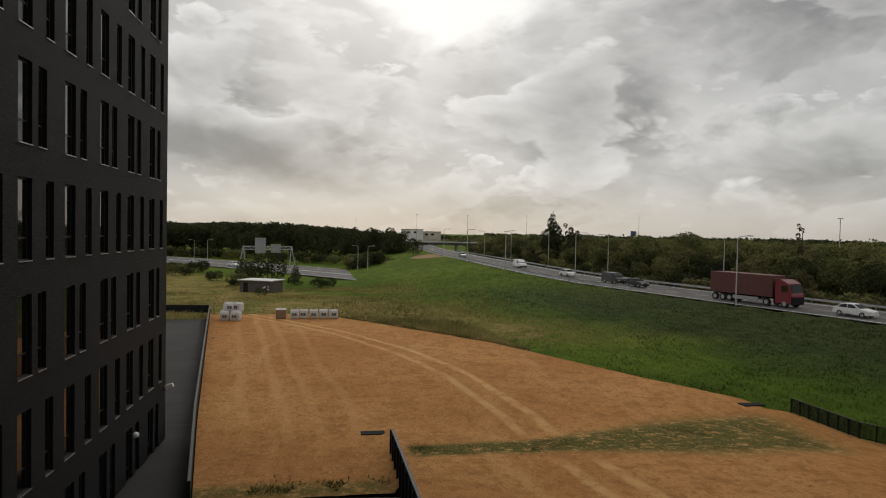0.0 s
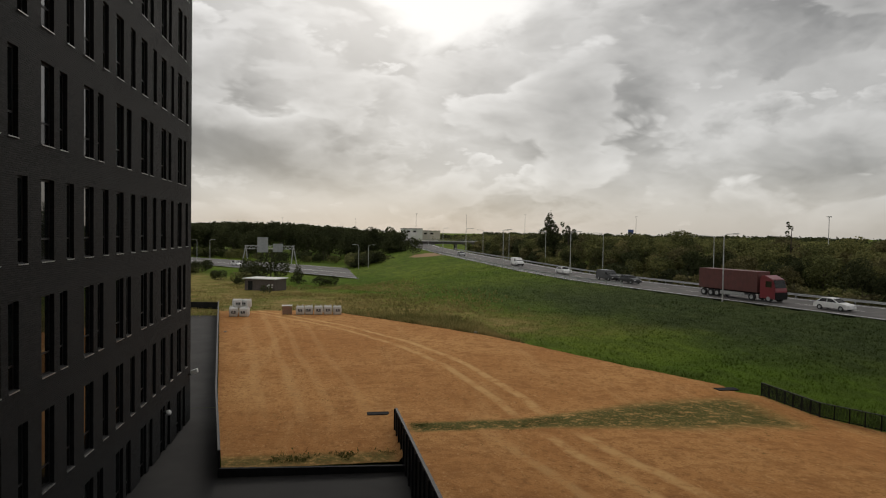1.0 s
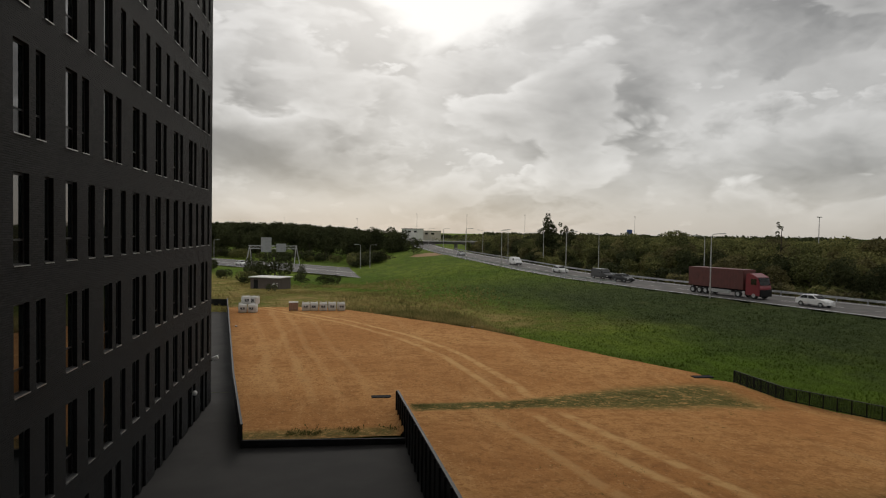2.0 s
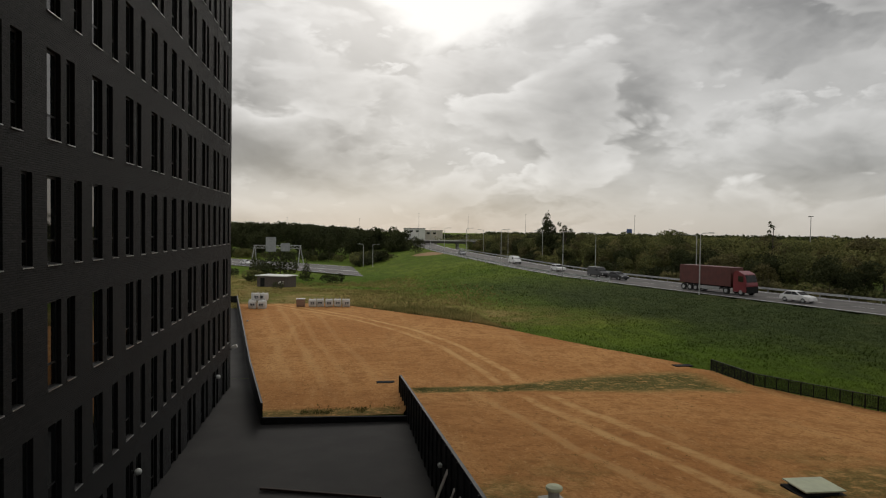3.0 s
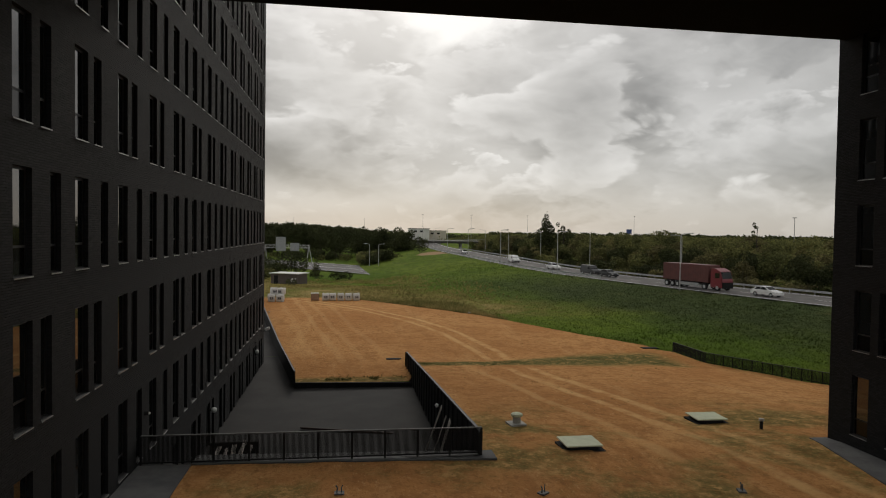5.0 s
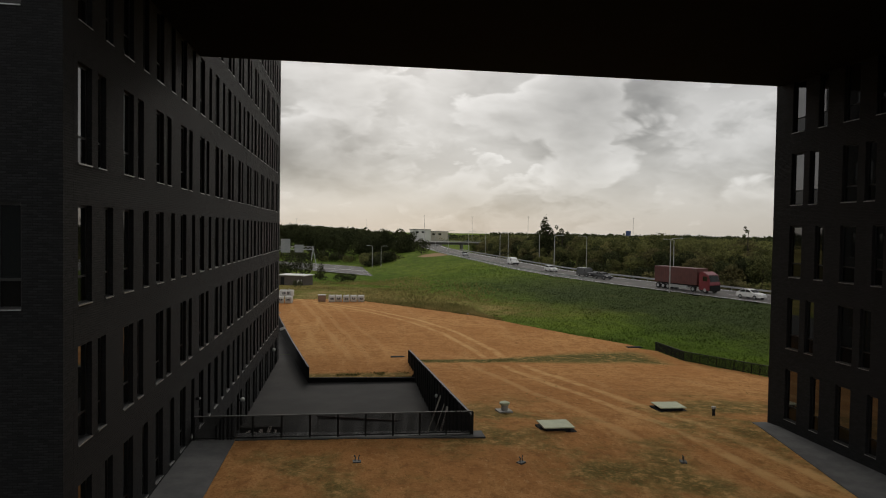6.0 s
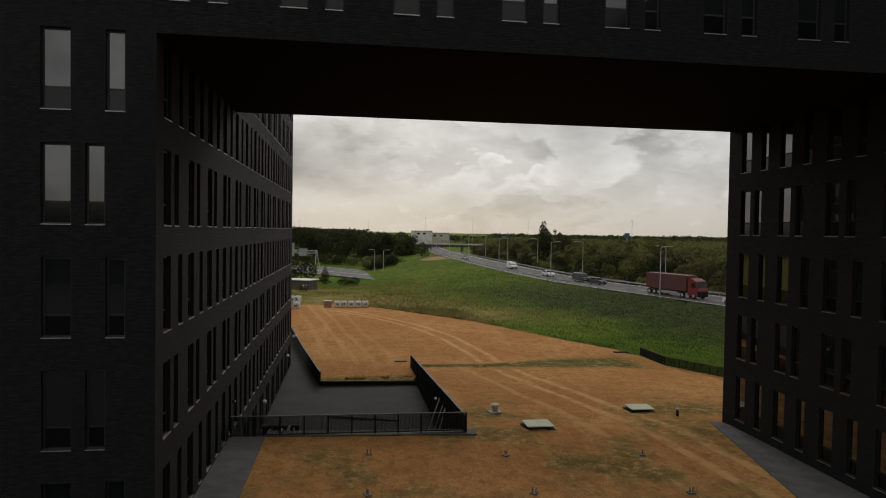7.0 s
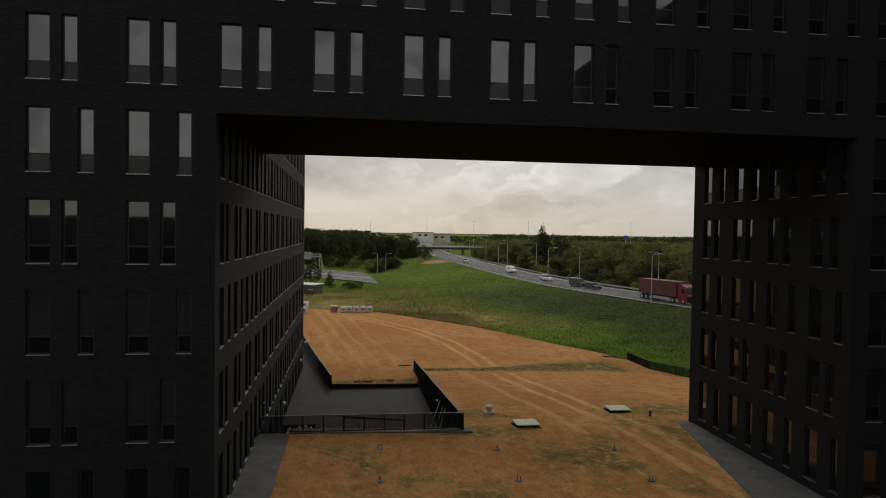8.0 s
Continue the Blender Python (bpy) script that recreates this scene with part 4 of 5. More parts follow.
# ---- hut ----
def hut():
    z = ground_z(-17, 132)
    root = thing("hut", "low dark brick utility hut with a flat white-edged roof", "hut", pose(-16.9, 131.0, z - 0.2, 0, 0, -25))
    wall = varied("hut_brick", (0.075, 0.062, 0.055), (0.11, 0.09, 0.08), 0.9, scale=3.0)
    white = varied("white_fascia", (0.62, 0.62, 0.60), (0.5, 0.5, 0.48), 0.7, scale=2.0)
    bm = bmesh.new()
    box(bm, -3.4, 3.4, 0, 4.5, 0, 2.5)
    part("wall", bm, wall, root)
    bm = bmesh.new()
    box(bm, -3.75, 3.75, -0.35, 4.85, 2.5, 2.66, 0.02)
    part("roof", bm, white, root, "flat roof with white edge")
    bm = bmesh.new()
    box(bm, -2.6, -1.6, -0.05, 0.0, 0.1, 2.1)
    part("door", bm, BLACK, root)
    rnd = random.Random(4)
    bm = bmesh.new()
    for i in range(9):
        x, h = 1.6 + rnd.random() * 1.3, 0.7 + rnd.random() * 0.8
        box(bm, x, x + 0.1 + rnd.random() * 0.25, -0.012, -0.004, h, h + 0.1 + rnd.random() * 0.3)
    part("paint_marks", bm, white, root, "white paint scrawl in unreadable strokes")


hut()


# ---- bulk bags and pallet ----
BAG = varied("white_woven_bag", (0.66, 0.65, 0.62), (0.5, 0.49, 0.46), 0.85, scale=4.0, bump=0.02, rnd=True)
BAG_MARK = varied("dark_print", (0.05, 0.055, 0.06), (0.09, 0.09, 0.09), 0.8)
PALLET = varied("pallet_wood", (0.30, 0.22, 0.14), (0.22, 0.16, 0.10), 0.9, scale=5.0)
BLOCKS = varied("brown_paving_blocks", (0.30, 0.19, 0.13), (0.24, 0.15, 0.11), 0.9, scale=6.0)


def bag(name, x, y, z, turn, seed, label, group, size=1.0):
    rnd = random.Random(seed)
    root = thing(name, label, "bag", pose(x, y, z, 0, 0, turn), group)
    bm = bmesh.new()
    bmesh.ops.create_cube(bm, size=1.0)
    bmesh.ops.subdivide_edges(bm, edges=bm.edges[:], cuts=5, use_grid_fill=True)
    for v in bm.verts:
        c = v.co
        w = 1.0 + 0.10 * math.sin((c.z + 0.5) * math.pi) + 0.03 * rnd.uniform(-1, 1)
        r = max(abs(c.x), abs(c.y)) * 2
        k = 1 - 0.07 * (abs(c.x * c.y) * 4) ** 2
        top = 0.06 * (1 - r) if c.z > 0.45 else 0
        v.co = Vector((c.x * w * k * 0.98 * size, c.y * w * k * 0.98 * size, (c.z + 0.5 + top + 0.015 * rnd.uniform(-1, 1)) * 1.02 * size + 0.02))
    part("sack", bm, BAG, root, "bulging white woven sack", smooth=True)
    for sx in (-1, 1):
        for sy in (-1, 1):
            bm = bmesh.new()
            p = Vector((sx * 0.42 * size, sy * 0.42 * size, 0.98 * size))
            tube(bm, [p, p + Vector((sx * 0.04, 0, 0.14)), p + Vector((-sx * 0.12, 0, 0.2)), p + Vector((-sx * 0.22, 0, 0.02))], 0.022, 5)
            part("loop", bm, BAG, root, "lifting strap loop")
    bm = bmesh.new()
    y0 = -0.565 * size
    for a, b, c, d in ((-0.26, -0.05, 0.5, 0.72), (0.02, 0.26, 0.5, 0.72), (-0.26, 0.26, 0.4, 0.46)):
        box(bm, a, b, y0, y0 + 0.02, c, d)
    part("print", bm, BAG_MARK, root, "dark printed mark")
    return root


for i, x in enumerate((-5.85, -4.77, -3.55, -2.4, -1.2)):
    bag("bulk_bag", x, 82.0 + 0.15 * (i % 2), soil_z(x, 82), (3, -2, 1, 4, 9)[i], i, "full white bulk bag with a dark printed mark on the soil", "bulk bags in a row")
for i, (x, y, z, r) in enumerate(((-13.75, 80.3, 0, 8), (-12.45, 80.2, 0, -11), (-13.9, 81.6, 0, 15), (-12.6, 81.5, 0, -8), (-13.5, 81.5, 0.92, 20), (-12.5, 82.0, 0.86, -25))):
    bag("bulk_bag", x, y, soil_z(x, y) + z, r, 20 + i, "white bulk bag in a loose heap on the soil", "heap of bulk bags", 1.0)


def block_pallet():
    root = thing("block_pallet", "pallet of brown paving blocks under a white cover", "pallet", pose(-7.45, 82.1, soil_z(-7.4, 82), 0, 0, 3))
    for sx in (-0.5, 0, 0.5):
        bm = bmesh.new()
        box(bm, sx - 0.06, sx + 0.06, -0.5, 0.5, 0.0, 0.12)
        part("runner", bm, PALLET, root)
    for r in range(5):
        for c in range(5):
            bm = bmesh.new()
            box(bm, -0.6 + c * 0.24, -0.6 + c * 0.24 + 0.23, -0.5, 0.5, 0.13 + r * 0.19, 0.13 + r * 0.19 + 0.18, 0.008)
            part("block", bm, BLOCKS, root)
    bm = bmesh.new()
    box(bm, -0.64, 0.62, -0.54, 0.54, 1.09, 1.16, 0.02)
    part("cover", bm, BAG, root, "folded white plastic cover")


block_pallet()


# ---- fittings on the soil terrace ----
LID = varied("pale_green_lid", (0.58, 0.61, 0.44), (0.50, 0.53, 0.38), 0.75, scale=2.5, spec=0.2)
CONC = varied("light_concrete", (0.42, 0.41, 0.38), (0.32, 0.31, 0.29), 0.9, scale=5.0, bump=0.01)
DARK = varied("dark_plastic", (0.02, 0.02, 0.021), (0.03, 0.03, 0.03), 0.95, spec=0.1)


def hatch(x, y, turn):
    z = soil_z(x, y)
    root = thing("roof_hatch", "pale green roof hatch with a flat lid on dark curb", "hatch", pose(x, y, z, 0, 0, turn), "roof hatches")
    bm = bmesh.new()
    box(bm, -0.60, 0.60, -0.50, 0.50, -0.1, 0.20, 0.01)
    part("curb", bm, DARK, root)
    bm = bmesh.new()
    box(bm, -0.76, 0.76, -0.64, 0.64, 0.205, 0.26, 0.015)
    part("lid", bm, LID, root, "pale green flat lid")
    for s in (-1, 1):
        bm = bmesh.new()
        box(bm, s * 0.4 - 0.06, s * 0.4 + 0.06, 0.60, 0.68, 0.12, 0.24, 0.01)
        part("hinge", bm, DARK, root)
    bm = bmesh.new()
    box(bm, -0.82, 0.86, -0.72, 0.66, -0.05, 0.045)
    part("apron", bm, DARK, root, "dark membrane round the curb")


hatch(15.05, 10.9, -2)
hatch(7.05, 6.75, 0)


def vent():
    x, y = 5.55, 11.0
    root = thing("roof_vent", "pale round roof vent on a square base", "vent", pose(x, y, soil_z(x, y), 0, 0, 8))
    bm = bmesh.new()
    box(bm, -0.42, 0.36, -0.36, 0.36, -0.05, 0.08, 0.015)
    part("base", bm, CONC, root)
    bm = bmesh.new()
    tube(bm, [(0, 0, 0.08), (0, 0, 0.38)], [0.19, 0.18], 16)
    part("neck", bm, CONC, root)
    bm = bmesh.new()
    tube(bm, [(0, 0, 0.38), (0, 0, 0.43), (0, 0, 0.50), (0, 0, 0.56)], [0.26, 0.29, 0.27, 0.10], 16)
    part("cap", bm, LID, root, "domed pale cap")


vent()


def pipe(x, y, h, r, cat, label):
    root = thing("vent_pipe", label, cat, pose(x, y, soil_z(x, y)))
    bm = bmesh.new()
    tube(bm, [(0, 0, -0.1), (0, 0, h)], r, 10)
    part("pipe", bm, DARK, root)
    bm = bmesh.new()
    tube(bm, [(0, 0, h - 0.02), (0, 0, h + 0.08)], r * 1.5, 10)
    part("cap", bm, CONC, root, "pale cap")


pipe(16.6, 8.9, 0.42, 0.08, "pipe", "short black vent pipe with a pale cap")


STEEL = varied("weathered_steel", (0.13, 0.13, 0.13), (0.08, 0.08, 0.08), 0.7, 0.2, scale=9.0)


def anchor(x, y, turn):
    root = thing("roof_anchor", "small grey steel roof anchor bracket on a plate", "roof anchor", pose(x, y, soil_z(x, y), 0, 0, turn), "roof anchors")
    bm = bmesh.new()
    box(bm, -0.16, 0.16, -0.13, 0.13, -0.02, 0.05, 0.01)
    part("plate", bm, STEEL, root)
    for s in (-1, 1):
        bm = bmesh.new()
        tube(bm, [(s * 0.08, 0, 0.04), (s * 0.06, 0, 0.2), (s * 0.11, 0.02, 0.27)], 0.025, 6)
        part("prong", bm, STEEL, root)


for i, (x, y) in enumerate(((-2.53, 2.55), (4.1, 2.12), (11.0, 1.85), (-2.7, -2.2), (4.2, -2.45), (11.0, -2.8))):
    anchor(x, y, i * 37)


# ---- wall lamps, boards and bits in the yard ----
OPAL = varied("opal_globe", (0.72, 0.72, 0.70), (0.62, 0.62, 0.60), 0.3, scale=3.0)


def wall_globe(x, y, z, side, size=0.16):
    root = thing("wall_lamp", "unlit white globe lamp on the dark wall", "wall lamp", pose(x, y, z), "globe wall lamps")
    bm = bmesh.new()
    tube(bm, [(0, 0, 0), (side * 0.14, 0, 0)], [0.09, 0.05], 8)
    part("bracket", bm, BLACK, root)
    bm = bmesh.new()
    bmesh.ops.create_uvsphere(bm, u_segments=14, v_segments=9, radius=size)
    bmesh.ops.translate(bm, verts=bm.verts, vec=(side * (0.1 + size), 0, 0))
    part("globe", bm, OPAL, root, "white opal globe", smooth=True)


for y, z, r in ((16.9, -1.3, 0.14), (32.8, -1.2, 0.14), (6.1, 1.6, 0.05)):
    wall_globe(XA - 0.0, y, z, 1, r)
wall_globe(2.50, 14.9, -0.8, -1, 0.10)


def spot():
    root = thing("floodlight", "white box floodlight on the corner of the dark wall", "floodlight", pose(XA, 37.9, -0.4))
    bm = bmesh.new()
    tube(bm, [(0, 0, 0), (0.3, 0, 0.05)], 0.03, 6)
    part("arm", bm, BLACK, root)
    bm = bmesh.new()
    box(bm, 0.22, 0.62, -0.14, 0.14, -0.06, 0.16, 0.03, m=Matrix.Rotation(radians(-20), 4, "Y"))
    part("housing", bm, OPAL, root, "white housing")


spot()
BOARD = varied("pale_board", (0.55, 0.50, 0.44), (0.45, 0.41, 0.36), 0.85, scale=3.0)


def leaning(top, foot, w, t=0.03):
    top, foot = Vector(top), Vector(foot)
    d = (top - foot).normalized()
    s = Vector((0, 1, 0)) - d * d.y
    s.normalize()
    n = d.cross(s)
    bm = bmesh.new()
    vs = [bm.verts.new(e + s * a * w / 2 + n * b * t / 2) for e in (foot, top) for a, b in ((-1, -1), (1, -1), (1, 1), (-1, 1))]
    for f in ((3, 2, 1, 0), (4, 5, 6, 7), (0, 1, 5, 4), (1, 2, 6, 5), (2, 3, 7, 6), (3, 0, 4, 7)):
        bm.faces.new([vs[i] for i in f])
    tagged(part("board", bm, BOARD), "pale board leaning against the black yard wall", "board", "boards leaning on the wall")


leaning((2.31, 13.2, -0.4), (1.75, 14.7, -3.06), 0.24)
leaning((2.31, 11.7, -0.45), (1.75, 12.9, -3.06), 0.14)
leaning((2.31, 10.5, -0.3), (1.75, 11.4, -3.06), 0.36)


def yard_bits():
    bm = bmesh.new()
    box(bm, -2.7, 2.7, -0.06, 0.06, 0.0, 0.11, 0.01)
    ob = part("beam", bm, varied("dark_timber", (0.05, 0.03, 0.022), (0.035, 0.022, 0.018), 0.9))
    ob.matrix_world = pose(-2.36, 18.35, yard_z(-2.4), 0, 0, -17)
    tagged(ob, "long dark wooden beam lying on the asphalt", "beam")
    for i, (x, w, tip) in enumerate(((-8.75, 0.20, 0.30), (-8.35, 0.16, 0.22), (-7.95, 0.22, 0.34), (-7.55, 0.20, 0.40), (-7.15, 0.12, 0.30))):
        bm = bmesh.new()
        box(bm, -w / 2, w / 2, -0.75, 0.75, 0.0, 0.05, 0.006)
        ob = part("plank", bm, BOARD)
        ob.matrix_world = pose(x, 14.9, yard_z(x) + 0.75 * math.sin(tip), math.degrees(tip), 0, -8 + 5 * (i % 3))
        tagged(ob, "short pale timber plank propped up on the asphalt", "plank", "pale planks in the yard")
    bm = bmesh.new()
    box(bm, -9.2, -6.8, 15.45, 15.60, 0.0, 0.62, 0.01)
    ob = part("timber_baulk", bm, BLACK)
    ob.location = (0, 0, yard_z(-8))
    tagged(ob, "dark timber baulk under the pale planks", "timber")


yard_bits()


def stone(name, x, y, z, r, mat, label, cat):
    rnd = random.Random(int(x * 10))
    bm = bmesh.new()
    bmesh.ops.create_icosphere(bm, subdivisions=2, radius=r)
    for v in bm.verts:
        v.co = Vector((v.co.x * 1.3, v.co.y, v.co.z * 0.7)) * (1 + 0.25 * noise.noise(v.co * 3))
    ob = part(name, bm, mat, smooth=True)
    ob.location = (x, y, z)
    tagged(ob, label, cat)


stone("stone", 13.6, 66.0, soil_z(13.6, 66) + 0.08, 0.17, CONC, "pale stone at the edge of the soil field", "stone")
stone("stone", -12.6, 68.0, soil_z(-12.6, 68) + 0.04, 0.11, CONC, "pale stone on the soil", "stone")
bm = bmesh.new()
box(bm, -0.65, 0.65, -0.3, 0.3, 0.0, 0.09, 0.02)
ob = part("drain_cover", bm, DARK)
ob.matrix_world = pose(1.6, 37.2, soil_z(1.6, 37.2) - 0.02)
tagged(ob, "dark drain cover lying in the soil", "drain cover")
bm = bmesh.new()
box(bm, -0.8, 0.8, -0.35, 0.35, 0.0, 0.1, 0.02)
ob = part("drain_cover", bm, DARK)
ob.matrix_world = pose(27.0, 41.2, soil_z(27.0, 41.2) - 0.02)
tagged(ob, "dark cover plate at the edge of the soil field", "drain cover")


# ---- vehicles ----
def paint(name, c, rough=0.3):
    return varied(name, c, tuple(v * 0.85 for v in c), rough, scale=1.5)


TYRE = varied("tyre_rubber", (0.018, 0.018, 0.018), (0.028, 0.028, 0.028), 0.85)
CARGLASS = glass_material("car_glass", (0.012, 0.014, 0.015), 0.05, 1.6)
LAMP_RED = varied("red_lamp", (0.35, 0.02, 0.02), (0.28, 0.02, 0.02), 0.3)
LAMP_WHITE = varied("clear_lamp", (0.7, 0.7, 0.68), (0.6, 0.6, 0.58), 0.2)
WHITE_PAINT, BLACK_PAINT = paint("white_car_paint", (0.75, 0.75, 0.74)), paint("black_car_paint", (0.018, 0.019, 0.021))
SILVER_PAINT, RED_PAINT = paint("silver_car_paint", (0.33, 0.34, 0.35)), paint("red_truck_paint", (0.20, 0.022, 0.032))


def wheel(parent, x, y, r, w):
    bm = bmesh.new()
    tube(bm, [(x, y - w / 2, r), (x, y + w / 2, r)], r, 16)
    t = part("wheel", bm, TYRE, parent, "black tyre")
    bm = bmesh.new()
    tube(bm, [(x, y - w / 2 - 0.012, r), (x, y + w / 2 + 0.012, r)], r * 0.58, 12)
    part("rim", bm, RAIL, t, "grey metal rim")


def body_from_profile(prof, half, tuck, bm):
    """Extrude a side profile (x, z) across the width, pulling the upper points in."""
    rows = []
    for s in (-1, -0.86, 0.86, 1):
        row = []
        for x, z in prof:
            k = 1.0 if abs(s) < 0.9 else 0.94
            inset = tuck * max(0.0, (z - 0.9) / 0.6) if z > 0.9 else 0.0
            zz = z if abs(s) < 0.9 else z - 0.03 * (z > 0.5)
            row.append(bm.verts.new((x * (1.0 if abs(s) < 0.9 else 0.985), (half - inset) * s * (1 if abs(s) > 0.9 else 1), zz)))
        rows.append(row)
    n = len(prof)
    for a, b in zip(rows, rows[1:]):
        for i in range(n):
            bm.faces.new((a[i], a[(i + 1) % n], b[(i + 1) % n], b[i]))
    bm.faces.new(list(reversed(rows[0])))
    bm.faces.new(rows[-1])
    bmesh.ops.recalc_face_normals(bm, faces=bm.faces)


def car(x, y, z, turn, mat, label, van=False, group=""):
    root = thing("van" if van else "car", label, "van" if van else "car", pose(x, y, z, 0, 0, turn), group)
    if van:
        prof = [(-2.45, 0.35), (-2.45, 1.1), (-2.38, 1.93), (-2.2, 1.98), (0.75, 1.98), (1.0, 1.92), (1.62, 1.22), (2.35, 0.98), (2.5, 0.7), (2.48, 0.35)]
        half, tuck = 0.94, 0.10
        glass = [((0.98, 1.86), (1.60, 1.24))]
        side = [[(0.25, 1.15), (0.25, 1.72), (0.85, 1.72), (1.32, 1.2)]]
        wx, r = (-1.5, 1.55), 0.34
    else:
        prof = [(-2.1, 0.32), (-2.12, 0.75), (-2.0, 0.95), (-1.75, 1.02), (-1.25, 1.42), (-0.6, 1.48), (0.2, 1.44), (0.95, 0.98), (1.8, 0.86), (2.08, 0.68), (2.1, 0.32)]
        half, tuck = 0.88, 0.16
        glass = [((0.27, 1.40), (0.93, 0.99)), ((-1.70, 1.04), (-1.28, 1.40))]
        side = [[(-1.5, 1.0), (-1.12, 1.36), (-0.45, 1.41), (-0.45, 1.0)], [(-0.38, 1.0), (-0.38, 1.41), (0.16, 1.38), (0.75, 1.0)]]
        wx, r = (-1.3, 1.3), 0.32
    bm = bmesh.new()
    body_from_profile(prof, half, tuck, bm)
    part("body", bm, mat, root)
    for (x0, z0), (x1, z1) in glass:
        bm = bmesh.new()
        nx, nz = (z0 - z1), (x1 - x0)
        l = math.hypot(nx, nz)
        nx, nz = nx / l * 0.012, abs(nz) / l * 0.012
        s = 1 if x1 > 0 and x0 > 0 else (1 if x0 > -1 else -1)
        q = 0.78
        vs = [(x0, -half * q, z0), (x0, half * q, z0), (x1, half * (q + 0.06), z1), (x1, -half * (q + 0.06), z1)]
        bm.faces.new([bm.verts.new((a + abs(nx) * s, b, c + nz)) for a, b, c in vs])
        bmesh.ops.solidify(bm, geom=bm.faces[:], thickness=0.01)
        part("windscreen", bm, CARGLASS, root)
    for poly in side:
        for s in (-1, 1):
            bm = bmesh.new()
            bm.faces.new([bm.verts.new((a, s * (half + 0.012 - tuck * max(0, (c - 0.9) / 0.6)), c)) for a, c in poly])
            bmesh.ops.solidify(bm, geom=bm.faces[:], thickness=0.01)
            part("side_window", bm, CARGLASS, root)
    for a in wx:
        for s in (-1, 1):
            wheel(root, a, s * (half - 0.1), r, 0.22)
    for s in (-1, 1):
        bm = bmesh.new()
        box(bm, prof[-1][0] - 0.08, prof[-1][0] + 0.02, s * half * 0.72 - 0.16, s * half * 0.72 + 0.16, 0.6, 0.74, 0.02)
        part("headlight", bm, LAMP_WHITE, root)
        bm = bmesh.new()
        box(bm, prof[0][0] - 0.03, prof[0][0] + 0.08, s * half * 0.75 - 0.12, s * half * 0.75 + 0.12, 0.72, 0.92, 0.02)
        part("tail_light", bm, LAMP_RED, root)
    for q in (-1, 1):
        bm = bmesh.new()
        e = prof[-1][0] if q > 0 else prof[0][0]
        box(bm, e - 0.06, e + 0.06, -half * 0.92, half * 0.92, 0.3, 0.52, 0.03)
        part("bumper", bm, BLACK if van else mat, root)
    return root


def truck(x, y, z, turn):
    root = thing("truck", "dark red articulated lorry with a plain box trailer on the road", "truck", pose(x, y, z, 0, 0, turn))
    trailer = varied("red_brown_trailer", (0.13, 0.040, 0.034), (0.10, 0.033, 0.029), 0.6, scale=1.2)
    bm = bmesh.new()
    box(bm, -4.4, 5.5, -1.25, 1.25, 1.15, 3.95, 0.03)
    part("trailer_box", bm, trailer, root, "red-brown box trailer")
    for i in range(19):
        for s in (-1, 1):
            bm = bmesh.new()
            xx = -4.1 + i * 0.505
            box(bm, xx, xx + 0.12, s * 1.262 - 0.012, s * 1.262 + 0.012, 1.25, 3.85)
            part("rib", bm, trailer, root)
    bm = bmesh.new()
    box(bm, -4.2, 5.2, -0.5, 0.5, 0.9, 1.15)
    part("chassis", bm, BLACK, root)
    for s in (-1, 1):
        bm = bmesh.new()
        box(bm, -0.6, 3.4, s * 1.15 - 0.03, s * 1.15 + 0.03, 0.45, 0.95)
        part("side_guard", bm, RAIL, root)
    bm = bmesh.new()
    prof = [(5.85, 0.5), (5.85, 3.0), (6.0, 3.45), (6.6, 3.55), (7.75, 3.05), (8.1, 1.9), (8.2, 1.5), (8.2, 0.45)]
    a = [bm.verts.new((p, -1.2, q)) for p, q in prof]
    b = [bm.verts.new((p, 1.2, q)) for p, q in prof]
    for i in range(len(prof)):
        bm.faces.new((a[i], a[(i + 1) % len(prof)], b[(i + 1) % len(prof)], b[i]))
    bm.faces.new(a[::-1])
    bm.faces.new(b)
    bmesh.ops.recalc_face_normals(bm, faces=bm.faces)
    bmesh.ops.bevel(bm, geom=bm.edges[:], offset=0.06, segments=2, affect="EDGES")
    part("cab", bm, RED_PAINT, root, "bright dark-red cab")
    bm = bmesh.new()
    bm.faces.new([bm.verts.new(p) for p in ((7.80, -1.05, 2.98), (7.80, 1.05, 2.98), (8.15, 1.05, 1.95), (8.15, -1.05, 1.95))])
    bmesh.ops.solidify(bm, geom=bm.faces[:], thickness=0.02)
    part("windscreen", bm, CARGLASS, root)
    for s in (-1, 1):
        bm = bmesh.new()
        box(bm, 6.75, 7.65, s * 1.2 - 0.015, s * 1.2 + 0.015, 2.0, 2.8)
        part("side_window", bm, CARGLASS, root)
    bm = bmesh.new()
    box(bm, 8.1, 8.28, -1.15, 1.15, 0.4, 1.35, 0.04)
    part("grille", bm, BLACK, root, "black lower grille and bumper")
    for a in (-3.6, -2.3, -1.2, 4.6, 7.2):
        for s in (-1, 1):
            wheel(root, a, s * 1.02, 0.5, 0.34)


def on_road(y, off):
    x, z = road_at(y)
    x2, _ = road_at(y - 3)
    x1, _ = road_at(y + 3)
    return x + off, y, z + 0.01, math.degrees(math.atan2(-6, x2 - x1))


